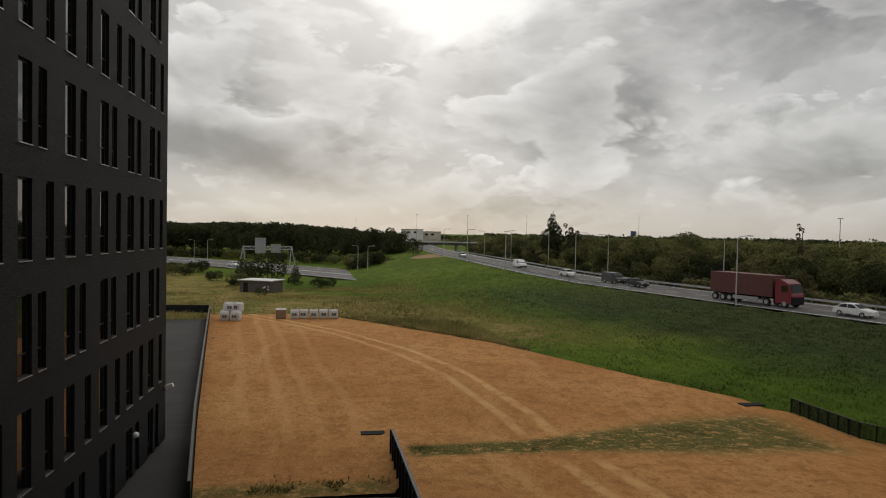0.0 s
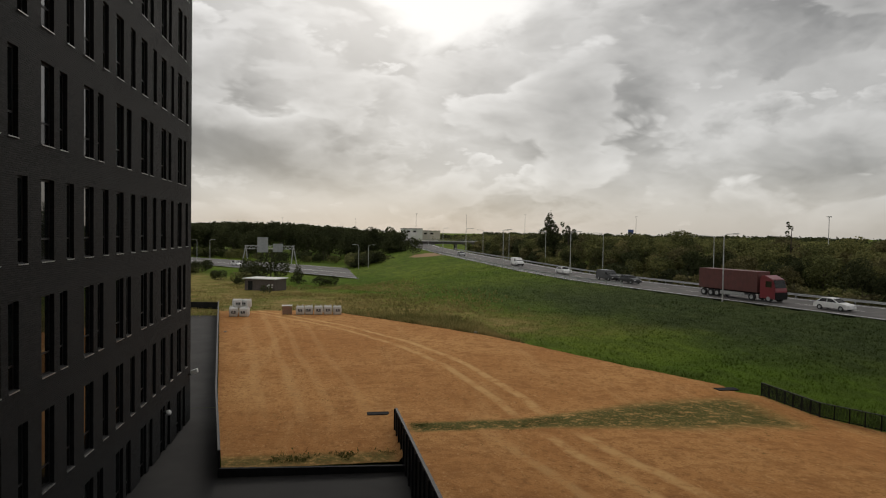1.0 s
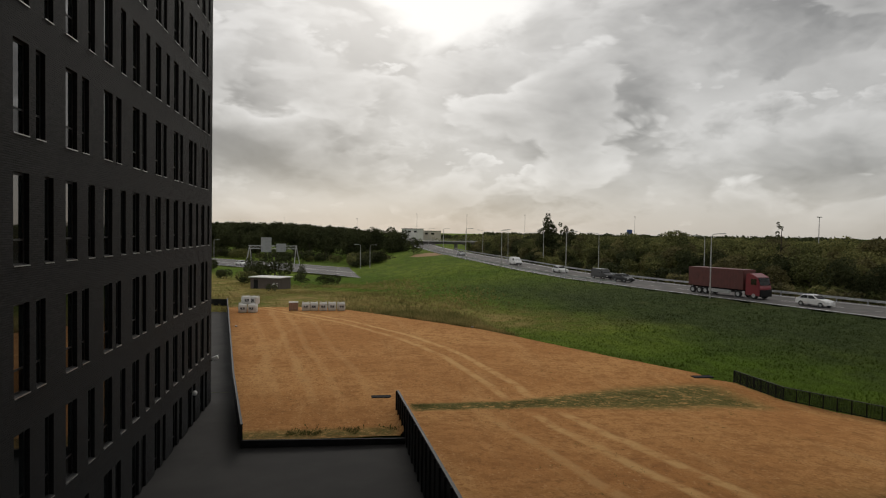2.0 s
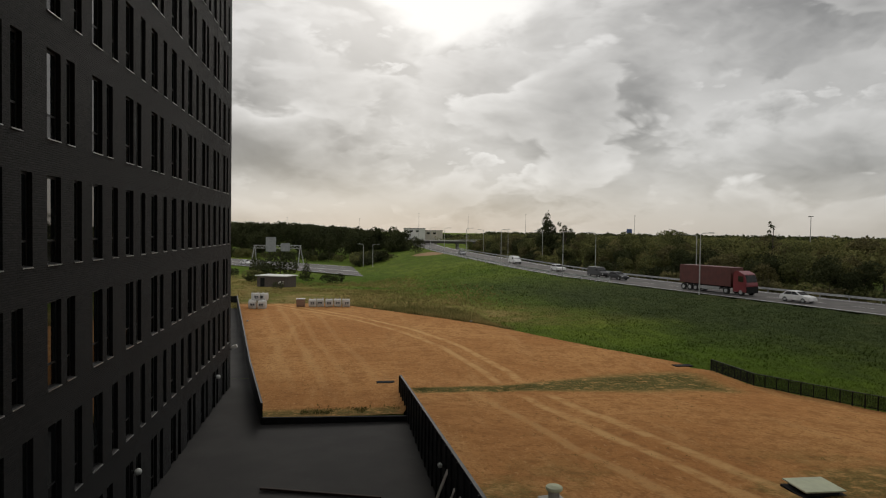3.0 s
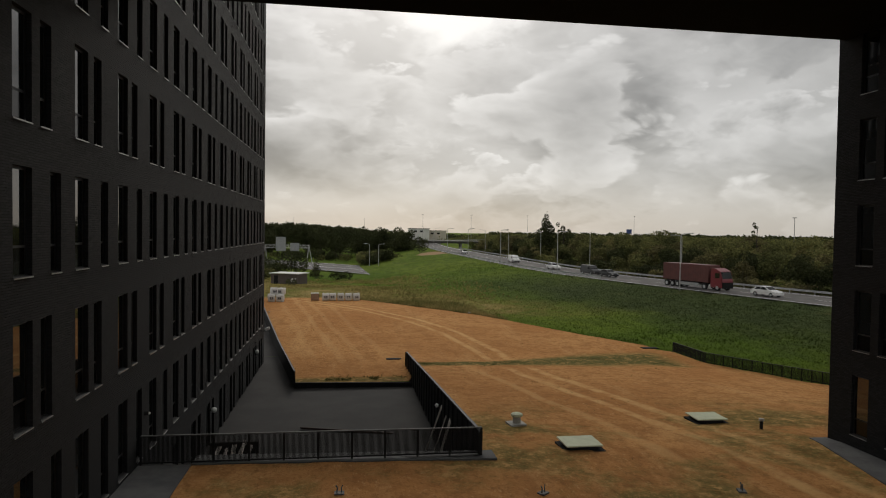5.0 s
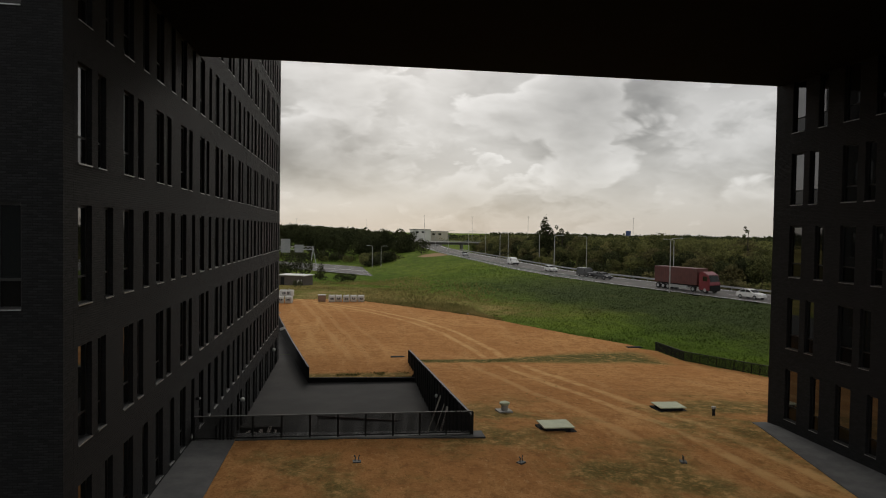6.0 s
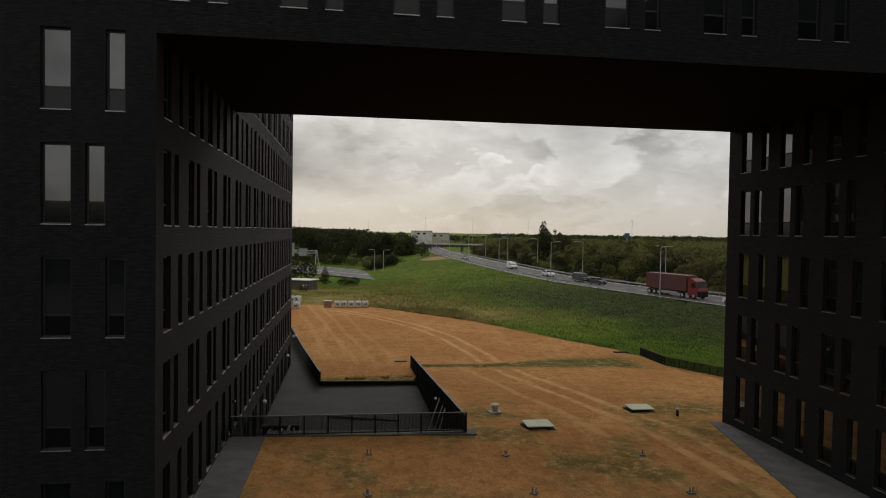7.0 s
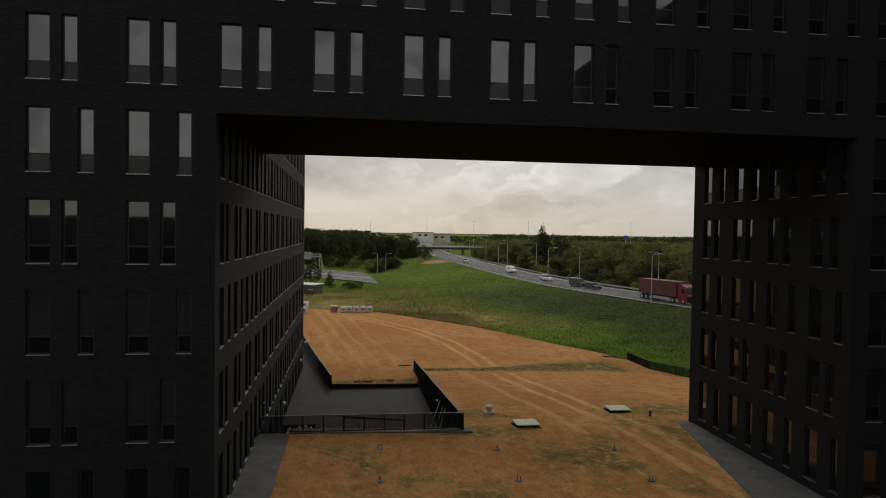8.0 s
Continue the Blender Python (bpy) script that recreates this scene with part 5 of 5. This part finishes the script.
truck(*on_road(83.0, 4.2))
car(*on_road(67.5, 3.4), WHITE_PAINT, "white hatchback on the motorway slip road")
car(*on_road(112.0, 6.4), BLACK_PAINT, "black delivery van on the motorway slip road", True)
car(*on_road(105.5, 6.0), BLACK_PAINT, "black estate car on the motorway slip road")
car(*on_road(128.0, 6.0), WHITE_PAINT, "white saloon car on the motorway slip road")
car(*on_road(154.0, 5.8), WHITE_PAINT, "white delivery van further along the slip road", True)
car(*on_road(206.0, 4.0), SILVER_PAINT, "silver car far along the slip road")
car(-36.0, 224.0, -4.33, 131 + 180, WHITE_PAINT, "white car on the lower motorway")


# ---- overpass and far buildings ----
def overpass():
    conc = varied("bridge_concrete", (0.30, 0.29, 0.27), (0.22, 0.21, 0.20), 0.9, scale=0.6)
    dark = varied("bridge_girder", (0.07, 0.065, 0.06), (0.10, 0.095, 0.09), 0.8, scale=0.5)
    root = thing("overpass", "low concrete road bridge with a dark girder and railing", "bridge", pose(0, 345.0, 0, 0, 0, -4))
    bm = bmesh.new()
    box(bm, 6.0, 74.0, -5, 5, 1.6, 2.7)
    part("girder", bm, dark, root)
    bm = bmesh.new()
    box(bm, 6.0, 74.0, -5.6, 5.6, 2.7, 3.2)
    part("deck", bm, conc, root)
    for x in (12, 24, 36, 48, 60, 70):
        bm = bmesh.new()
        box(bm, x - 0.5, x + 0.5, -4.4, -3.4, -5.0, 1.6)
        box(bm, x - 0.5, x + 0.5, 3.4, 4.4, -5.0, 1.6)
        part("pier", bm, conc, root)
    bm = bmesh.new()
    box(bm, 6.0, 74.0, -5.55, -5.45, 3.9, 4.0)
    part("rail", bm, RAIL, root)
    for i in range(24):
        bm = bmesh.new()
        box(bm, 6.3 + i * 2.9, 6.42 + i * 2.9, -5.55, -5.45, 3.2, 3.9)
        part("rail_post", bm, RAIL, root)


overpass()


def far_hall(x0, x1, y0, y1, z1, label, tone):
    mat = varied("pale_cladding", tone, tuple(v * 0.8 for v in tone), 0.8, scale=0.1)
    root = thing("warehouse", label, "warehouse", pose(x0, y0, -4.8))
    bm = bmesh.new()
    box(bm, 0, x1 - x0, 0, y1 - y0, 0, z1 + 4.8)
    part("wall", bm, mat, root)
    bm = bmesh.new()
    box(bm, -0.4, x1 - x0 + 0.4, -0.4, y1 - y0 + 0.4, z1 + 4.8, z1 + 5.3)
    part("roof", bm, ROOF, root)
    for i in range(int((x1 - x0) / 6)):
        bm = bmesh.new()
        box(bm, 2 + i * 6, 5 + i * 6, -0.1, 0.0, z1 + 1.6, z1 + 3.2)
        part("window", bm, CARGLASS, root)


far_hall(57.0, 74.0, 600.0, 640.0, 10.4, "white flat-roofed warehouse beyond the bridge", (0.66, 0.65, 0.62))
far_hall(74.5, 92.0, 608.0, 640.0, 8.6, "lower pale warehouse beyond the bridge", (0.52, 0.47, 0.40))


def mast(dx, dy, d, top, label):
    x, y = -0.6 + dx * d, -1.3 + dy * d
    root = thing("light_mast", label, "mast", pose(x, y, -4.8), "tall masts")
    bm = bmesh.new()
    tube(bm, [(0, 0, 0), (0, 0, top + 4.8)], [0.16, 0.07], 6)
    part("pole", bm, POLE, root)
    bm = bmesh.new()
    box(bm, -0.55, 0.55, -0.2, 0.2, top + 4.65, top + 4.85)
    part("head", bm, POLE, root)


for dx, dy, d, top in ((0.432, 0.9014, 400, 19.2), (0.6409, 0.7671, 170, 13.0), (0.1129, 0.9932, 420, 19.7), (0.1901, 0.9814, 420, 19.5), (0.2781, 0.9601, 420, 20.0), (0.02, 0.9998, 520, 18.0), (-0.09, 0.996, 520, 17.5)):
    mast(dx, dy, d, top, "slender grey lighting mast rising over the trees")


def blue_sign():
    d = 400
    root = thing("sign_tower", "small blue sign box on a post above the woods", "sign", pose(-0.6 + 0.4255 * d, -1.3 + 0.905 * d, -4.8))
    bm = bmesh.new()
    tube(bm, [(0, 0, 0), (0, 0, 15)], 0.3, 6)
    part("post", bm, POLE, root)
    bm = bmesh.new()
    box(bm, -1.6, 1.6, -0.4, 0.4, 13.0, 16.0, 0.1)
    part("box", bm, varied("sign_blue", (0.03, 0.06, 0.22), (0.04, 0.07, 0.18), 0.5), root, "plain blue box")


blue_sign()


# ---- trees ----
BARK = varied("bark", (0.075, 0.058, 0.042), (0.045, 0.036, 0.028), 0.95, scale=4.0, bump=0.02)
LEAF_A = leaf_material("leaves_green", (0.110, 0.122, 0.046), (0.200, 0.192, 0.074), (0.072, 0.080, 0.032), 0.25)
LEAF_B = leaf_material("leaves_olive", (0.150, 0.135, 0.064), (0.215, 0.190, 0.082), (0.090, 0.085, 0.042), 0.25)
LEAF_D = leaf_material("leaves_dark", (0.052, 0.060, 0.028), (0.074, 0.080, 0.036), (0.038, 0.045, 0.020), 0.2)


def add_leaf(V, F, c, size, rnd):
    a = Vector((rnd.gauss(0, 1), rnd.gauss(0, 1), rnd.gauss(0, 0.7))).normalized()
    b = a.cross(Vector((rnd.gauss(0, 1), rnd.gauss(0, 1), rnd.gauss(0, 1)))).normalized()
    n = a.cross(b)
    i = len(V)
    V += [c - a * size, c + b * size * 0.55 + n * size * 0.15, c + a * size, c - b * size * 0.55 + n * size * 0.15]
    F.append((i, i + 1, i + 2, i + 3))


def crown_data(rnd, lobes, leaves, size):
    """Leaf quads spread over the skins of overlapping lobes (centre, radii), uneven, with a few inside."""
    V, F = [], []
    total = sum(r.x * r.y for _, r in lobes)
    for c, r in lobes:
        for _ in range(int(leaves * r.x * r.y / total)):
            d = Vector((rnd.gauss(0, 1), rnd.gauss(0, 1), rnd.gauss(0.15, 1))).normalized()
            k = rnd.uniform(0.62, 1.0) ** 0.6
            k *= 1.0 + 0.22 * noise.noise(d * 2.3 + c)
            p = c + Vector((d.x * r.x, d.y * r.y, d.z * r.z)) * k
            add_leaf(V, F, p, size * rnd.uniform(0.6, 1.3), rnd)
    return V, F


def mesh_from(name, V, F, mat):
    me = bpy.data.meshes.new(name)
    me.from_pydata([tuple(v) for v in V], [], F)
    me.materials.append(mat)
    return me


def tree_meshes(seed, height, width, mat, kind="round", leaves=800, size=0.34):
    rnd = random.Random(seed)
    lobes = []
    if kind == "round":
        for i in range(9):
            a, h = rnd.uniform(0, 6.28), rnd.uniform(0.30, 0.86)
            off = width * 0.30 * (1 - abs(h - 0.5)) * rnd.uniform(0.5, 1.2)
            r = width * rnd.uniform(0.20, 0.32)
            lobes.append((Vector((math.cos(a) * off, math.sin(a) * off, height * h)), Vector((r, r, r * rnd.uniform(0.75, 1.0)))))
        lobes.append((Vector((0, 0, height * 0.55)), Vector((width * 0.36, width * 0.36, height * 0.36))))
    elif kind == "cone":
        for i in range(13):
            h = 0.10 + 0.88 * i / 12
            r = width * 0.5 * (1.04 - h) ** 0.8 + 0.15
            a = rnd.uniform(0, 6.28)
            lobes.append((Vector((math.cos(a) * r * 0.35, math.sin(a) * r * 0.35, height * h)), Vector((r, r, height * 0.12))))
    elif kind == "sparse":
        for i in range(11):
            a, h = rnd.uniform(0, 6.28), rnd.uniform(0.45, 1.0)
            r = width * rnd.uniform(0.07, 0.14)
            lobes.append((Vector((math.cos(a) * width * 0.33 * rnd.random(), math.sin(a) * width * 0.33 * rnd.random(), height * h)), Vector((r, r, r * 1.6))))
    else:  # bush, down to the ground
        for i in range(7):
            a = rnd.uniform(0, 6.28)
            r = width * rnd.uniform(0.2, 0.32)
            lobes.append((Vector((math.cos(a) * width * 0.28, math.sin(a) * width * 0.28, height * rnd.uniform(0.3, 0.62))), Vector((r, r, height * 0.38))))
    crown = mesh_from("crown", *crown_data(rnd, lobes, leaves, size), mat)
    bm = bmesh.new()
    lean = Vector((rnd.uniform(-0.3, 0.3), rnd.uniform(-0.3, 0.3), 0))
    top = height * (0.72 if kind == "round" else 0.92)
    r0 = 0.022 * height
    tube(bm, [(0, 0, -0.4), Vector((0, 0, height * 0.25)) + lean * 0.4, Vector((0, 0, top)) + lean], [r0 * 1.25, r0 * 0.85, r0 * 0.2], 7)
    for i in range(6):
        a, h = rnd.uniform(0, 6.28), rnd.uniform(0.25, 0.6)
        p = Vector((0, 0, height * h)) + lean * h
        q = p + Vector((math.cos(a), math.sin(a), 0.8)) * width * 0.28
        tube(bm, [p, (p + q) / 2 + Vector((0, 0, 0.1)), q], [r0 * 0.5, r0 * 0.32, r0 * 0.1], 5)
    trunk = mesh_of(bm, BARK)
    trunk.name = "trunk"
    return trunk, crown


def plant(name, meshes, x, y, z, turn, scale, label, category, group):
    root = thing(name, label, category, Matrix.LocRotScale((x, y, z), Euler((0, 0, turn)), Vector(scale)), group)
    for n, me in zip(("trunk", "crown"), meshes):
        ob = new(n, me)
        ob.parent = root
    return root


ROUND = [tree_meshes(11 + i, 9.5, 6.2, (LEAF_A, LEAF_B, LEAF_A, LEAF_B, LEAF_D, LEAF_D)[i], leaves=2600, size=0.22) for i in range(6)]
BUSH = [tree_meshes(31 + i, 3.0, 4.2, (LEAF_B, LEAF_A, LEAF_D)[i], "bush", 620, 0.22) for i in range(3)]
rnd = random.Random(77)


def belt(y0, y1, count, near, far, h0, h1, which, label, group):
    """Trees beyond the upper road, at a distance from its near edge."""
    for i in range(count):
        y = y0 + (y1 - y0) * (i + rnd.random()) / count
        f = rnd.random()
        off = near + (far - near) * f
        x = road_at(min(max(y, -110), 690))[0] + off
        s = (h0 + (h1 - h0) * f) * rnd.uniform(0.85, 1.12) / 9.5
        plant("tree", which[rnd.randrange(len(which))], x, y, ground_z(x, y) - 0.2, rnd.uniform(0, 6.28), (s * rnd.uniform(0.95, 1.25), s * rnd.uniform(0.95, 1.25), s), label, "tree", group)


belt(15, 300, 110, 24, 34, 6.5, 8.5, ROUND[:5], "leafy green broadleaf tree at the edge of the woods", "trees beside the road")
belt(15, 320, 130, 34, 60, 8.0, 10.2, ROUND[:4], "leafy broadleaf tree in the dense woods", "trees of the woods")
belt(20, 320, 36, 32, 70, 10.2, 12.0, ROUND[:5], "tall leafy tree rising out of the woods", "tall trees of the woods")
for i in range(120):
    y = rnd.uniform(12, 262)
    off = rnd.uniform(19.5, 27)
    x = road_at(y)[0] + off
    s = rnd.uniform(0.7, 1.35)
    plant("bush", BUSH[rnd.randrange(3)], x, y, ground_z(x, y) - 0.2, rnd.uniform(0, 6.28), (s * 1.15, s * 1.15, s), "dense green shrub before the woods", "bush", "shrubs before the woods")
for k in range(70):
    f = rnd.random()
    u = rnd.uniform(0, 1)
    x = -150 + 172 * u + rnd.uniform(-3, 3)
    y = 372 - 142 * u + 6 + f * 46
    if u > 0.88:
        y += 20
    s = (12.5 + 2.5 * f) * rnd.uniform(0.88, 1.1) / 9.5
    plant("tree", (ROUND[4], ROUND[5])[rnd.randrange(2)], x, y, -5.0, rnd.uniform(0, 6.28), (s * 1.1, s * 1.1, s), "dark leafy tree in the woods behind the motorway", "tree", "trees behind the motorway")
for k in range(60):
    u = rnd.random()
    x, y = -150 + 176 * u, 366 - 146 * u + rnd.uniform(0, 6)
    s = rnd.uniform(0.9, 1.7)
    plant("bush", BUSH[2 if rnd.random() < 0.6 else 1], x, y, -4.9, rnd.uniform(0, 6.28), (s * 1.2, s * 1.2, s), "dark shrub at the foot of the woods", "bush", "shrubs behind the motorway")

plant("conifer", tree_meshes(51, 16.0, 10.0, LEAF_D, "cone", 9000, 0.30), 65.3, 197.7, -1.6, 0.3, (1, 1, 1), "tall dark pointed tree above the woods", "tree", "")
plant("tree", tree_meshes(52, 13.5, 7.0, LEAF_D, "sparse", 800, 0.30), 70.5, 195.0, -1.8, 0.3, (1, 1, 1), "tall thin-crowned tree above the woods", "tree", "")
plant("tree", tree_meshes(53, 13.2, 3.2, LEAF_D, "sparse", 260, 0.24), 91.0, 119.0, -2.4, 0.3, (1, 1, 1), "thin sapling standing above the woods", "tree", "")
plant("tree", tree_meshes(54, 7.0, 7.2, LEAF_D, "bush", 1500, 0.26), -18.3, 164.0, ground_z(-18, 164), 0.3, (1.25, 1.0, 1.0), "dense dark green shrubby tree behind the hut", "tree", "")
plant("bush", tree_meshes(55, 4.6, 4.2, LEAF_D, "bush", 700, 0.24), -27.5, 190.0, ground_z(-27.5, 190), 0.3, (1, 1, 1), "dark bush before the gantry", "bush", "")
plant("conifer", tree_meshes(56, 4.8, 3.0, LEAF_D, "cone", 800, 0.2), -10.9, 154.0, ground_z(-10.9, 154), 0.3, (1, 1, 1), "small dark pointed tree in the rough grass", "tree", "")
plant("bush", tree_meshes(57, 2.4, 5.0, LEAF_D, "bush", 700, 0.2), -4.4, 147.0, ground_z(-4.4, 147), 0.3, (1.1, 1, 1), "low wide dark bush in the rough grass", "bush", "")
plant("bush", tree_meshes(58, 1.6, 2.2, LEAF_D, "bush", 320, 0.14), -14.4, 120.0, ground_z(-14.4, 120), 0.3, (1, 1, 1), "small round dark bush in the rough grass", "bush", "")
plant("tree", tree_meshes(59, 6.4, 7.0, LEAF_D, "bush", 1200, 0.26), 25.0, 232.0, ground_z(25, 232), 0.3, (1, 1, 1), "rounded dark tree on the embankment by the road", "tree", "")
for i in range(26):
    x, y = rnd.uniform(-75, -22), rnd.uniform(150, 205)
    s = rnd.uniform(0.5, 1.2)
    plant("bush", BUSH[2 if rnd.random() < 0.7 else 1], x, y, ground_z(x, y) - 0.1, rnd.uniform(0, 6), (s * 1.3, s * 1.3, s), "dark bush in the rough grass", "bush", "bushes in the rough grass")
for i in range(22):
    x, y = rnd.uniform(1, 12), rnd.uniform(194, 232)
    s = rnd.uniform(0.7, 1.5)
    plant("bush", BUSH[rnd.randrange(1, 3)], x, y + 14, ground_z(x, y + 14) - 0.1, rnd.uniform(0, 6), (s * 1.2, s * 1.2, s), "green bush beside the lower motorway", "bush", "bushes beside the motorway")


def add_head(V, F, c, r, n, size, rnd):
    """One rounded tree head: leaves over the upper skin of a lumpy dome."""
    for _ in range(n):
        d = Vector((rnd.gauss(0, 1), rnd.gauss(0, 1), abs(rnd.gauss(0.2, 0.9)) - 0.25)).normalized()
        k = r * (0.86 + 0.25 * noise.noise(d * 2.0 + c)) * rnd.uniform(0.85, 1.03)
        add_leaf(V, F, c + Vector((d.x * k, d.y * k, d.z * k * 0.95)), size * rnd.uniform(0.6, 1.3), rnd)


def far_woods():
    """The woods behind, too dense and far to count: heads of leaves over a wavy canopy."""
    r = random.Random(5)
    V, F = [], []
    for i in range(2500):
        y = r.uniform(5, 520)
        rx = road_at(y)[0]
        x = rx + 38 + 200 * r.random() ** 1.4 + max(0, y - 330) * r.uniform(-0.1, 0.4)
        h = 6.6 + 1.6 * noise.noise((x * 0.05, y * 0.05, 1.0)) + 2.0 * noise.noise((x * 0.14, y * 0.14, 4.0)) - 3.0 * sstep(52, 36, x - rx)
        rad = r.uniform(1.8, 3.4)
        add_head(V, F, Vector((x, y, h - rad)), rad, 56, 0.34, r)
    tagged(new("woodland", mesh_from("woodland", V, F, LEAF_A)), "dense mixed green woods reaching into the distance", "woods", kind="stuff")
    V, F = [], []
    for i in range(1500):
        u = r.random() * 0.88
        x = -330 + 395 * u
        y = 388 - 105 * u + r.uniform(0, 90) + (40 if u > 0.84 else 0)
        h = 11.3 + 1.8 * noise.noise((x * 0.03, y * 0.03, 1.0)) + 1.4 * noise.noise((x * 0.12, y * 0.12, 4.0)) - 3.0 * sstep(0.74, 0.90, u)
        rad = r.uniform(2.6, 4.6)
        add_head(V, F, Vector((x, y, h - rad)), rad, 60, 0.62, r)
        for q in range(14):
            add_leaf(V, F, Vector((x + r.gauss(0, 2.5), y + r.gauss(0, 2.5), h - rad - abs(r.gauss(0, 4.0)))), r.uniform(0.5, 1.0), r)
    tagged(new("woodland", mesh_from("woodland", V, F, LEAF_D)), "dense dark woods behind the lower motorway", "woods", kind="stuff")
    V, F = [], []
    for i in range(3600):
        a = r.uniform(-0.75, 1.15)
        d = 520 + 1000 * r.random()
        if 0.05 < a < 0.18 and d < 800:
            continue
        if noise.noise((a * 14, d * 0.012, 6.0)) < -0.12:
            continue
        h = (8 if not 0.04 < a < 0.22 else 4) + 3 * noise.noise((a * 9, d * 0.004, 2.0)) + (4 if a < 0.02 else 0)
        add_head(V, F, Vector((math.sin(a) * d, math.cos(a) * d, h - 5.5)), r.uniform(4.5, 7.0), 16, 2.0, r)
    tagged(new("far_treeline", mesh_from("far_treeline", V, F, LEAF_D)), "low dark line of distant woods on the horizon", "woods", kind="stuff")


far_woods()


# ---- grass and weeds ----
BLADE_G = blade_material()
BLADE_D = leaf_material("dry_weeds", (0.300, 0.245, 0.095), (0.340, 0.265, 0.110), (0.165, 0.165, 0.055), 0.3)
BLADE_W = leaf_material("field_weeds", (0.080, 0.092, 0.024), (0.080, 0.092, 0.024), (0.11, 0.10, 0.036))


def tuft(V, F, p, h, spread, n, r):
    for _ in range(n):
        a = r.uniform(0, 6.28)
        lean = Vector((math.cos(a), math.sin(a), 0)) * spread * r.uniform(0.3, 1.0)
        side = Vector((-math.sin(a), math.cos(a), 0)) * h * r.uniform(0.06, 0.13)
        base = p + lean * 0.35
        i = len(V)
        V += [base - side, base + side, base + lean + Vector((0, 0, h * r.uniform(0.6, 1.15)))]
        F.append((i, i + 1, i + 2))


def meadow():
    r = random.Random(15)
    V, F = [], []
    while len(F) < 150000:
        y = 24 + 130 * r.random() ** 1.5
        e = field_right(y) if y < 83 else -30
        x = r.uniform(e + 0.5, road_at(y)[0] - 1.5)
        if x < 34.7 and y < 24.7:
            continue
        tuft(V, F, Vector((x, y, ground_z(x, y) - 0.02)), r.uniform(0.08, 0.26) * (1 + 0.5 * noise.noise((x * 0.2, y * 0.2, 0))), 0.2, 5, r)
    tagged(new("embankment_grass", mesh_from("embankment_grass", V, F, BLADE_G)), "uneven green grass on the road embankment", "grass", kind="stuff")
    V, F = [], []
    n = 0
    while n < 14000:
        y = r.uniform(58, 150)
        lo = field_right(y) + 0.4 if y < 84.5 else -45
        x = r.uniform(lo, lo + (1.0 + 9 * sstep(62, 82, y)) * r.uniform(0.6, 1.3)) if y < 84.5 else r.uniform(-45, 16 + 10 * r.random() - max(0, y - 105) * 0.2)
        k = noise.noise((x * 0.06, y * 0.06, 7.0)) + 0.12 + (0.3 if y < 105 and x > -8 else 0)
        if k < r.uniform(-0.1, 0.5):
            n += 0.2
            continue
        n += 1
        tuft(V, F, Vector((x, y, ground_z(x, y) - 0.03)), r.uniform(0.18, 0.5) * (1.5 if y < 84.5 else 1), 0.35, 6, r)
    tagged(new("dry_weeds", mesh_from("dry_weeds", V, F, BLADE_D)), "tall dry brownish weeds behind the soil field", "weeds", kind="stuff")
    V, F = [], []
    for i in range(2600):
        y = r.uniform(-8, 80)
        x = r.uniform(-7.5 if y < 5.5 else (2.9 if y < 34 else wall_left(y) + 0.5), field_right(y))
        if (XB - 2.7 < x and y < 7.3) or (29 > y > 5.3 and x < 3):
            continue
        k = noise.noise((x * 0.16, y * 0.16, 11.0))
        if r.random() > 0.24 + 0.9 * k + (0.6 if abs(y - 34.2) < 2.2 and 4 < x < 27 else 0):
            continue
        for q in range(r.randrange(1, 5)):
            tuft(V, F, Vector((x + r.gauss(0, 0.2), y + r.gauss(0, 0.2), soil_z(x, y) - 0.02)), r.uniform(0.03, 0.08), 0.20, 6, r)
    for i in range(6500):
        x = 3.2 + 23.5 * r.random()
        y = 32.6 + 0.10 * x + r.gauss(0, 0.6 + 1.3 * sstep(8, 21, x)) + 1.5 * noise.noise((x * 0.2, 1.0, 0.0))
        if noise.noise((x * 0.5, y * 0.5, 3.0)) > -0.12:
            tuft(V, F, Vector((x, y, soil_z(x, y) - 0.02)), r.uniform(0.03, 0.07), 0.16, 5, r)
    for i in range(900):
        x = -5.6 + 7.8 * r.random()
        y = 29.6 + abs(r.gauss(0, 0.6))
        if noise.noise((x * 0.5, y * 0.5, 3.0)) > 0.02:
            tuft(V, F, Vector((x, y, soil_z(x, y) - 0.02)), r.uniform(0.06, 0.2), 0.12, 4, r)
    tagged(new("field_weeds", mesh_from("field_weeds", V, F, BLADE_W)), "small scattered green weeds on the dry soil", "weeds", kind="stuff")


meadow()
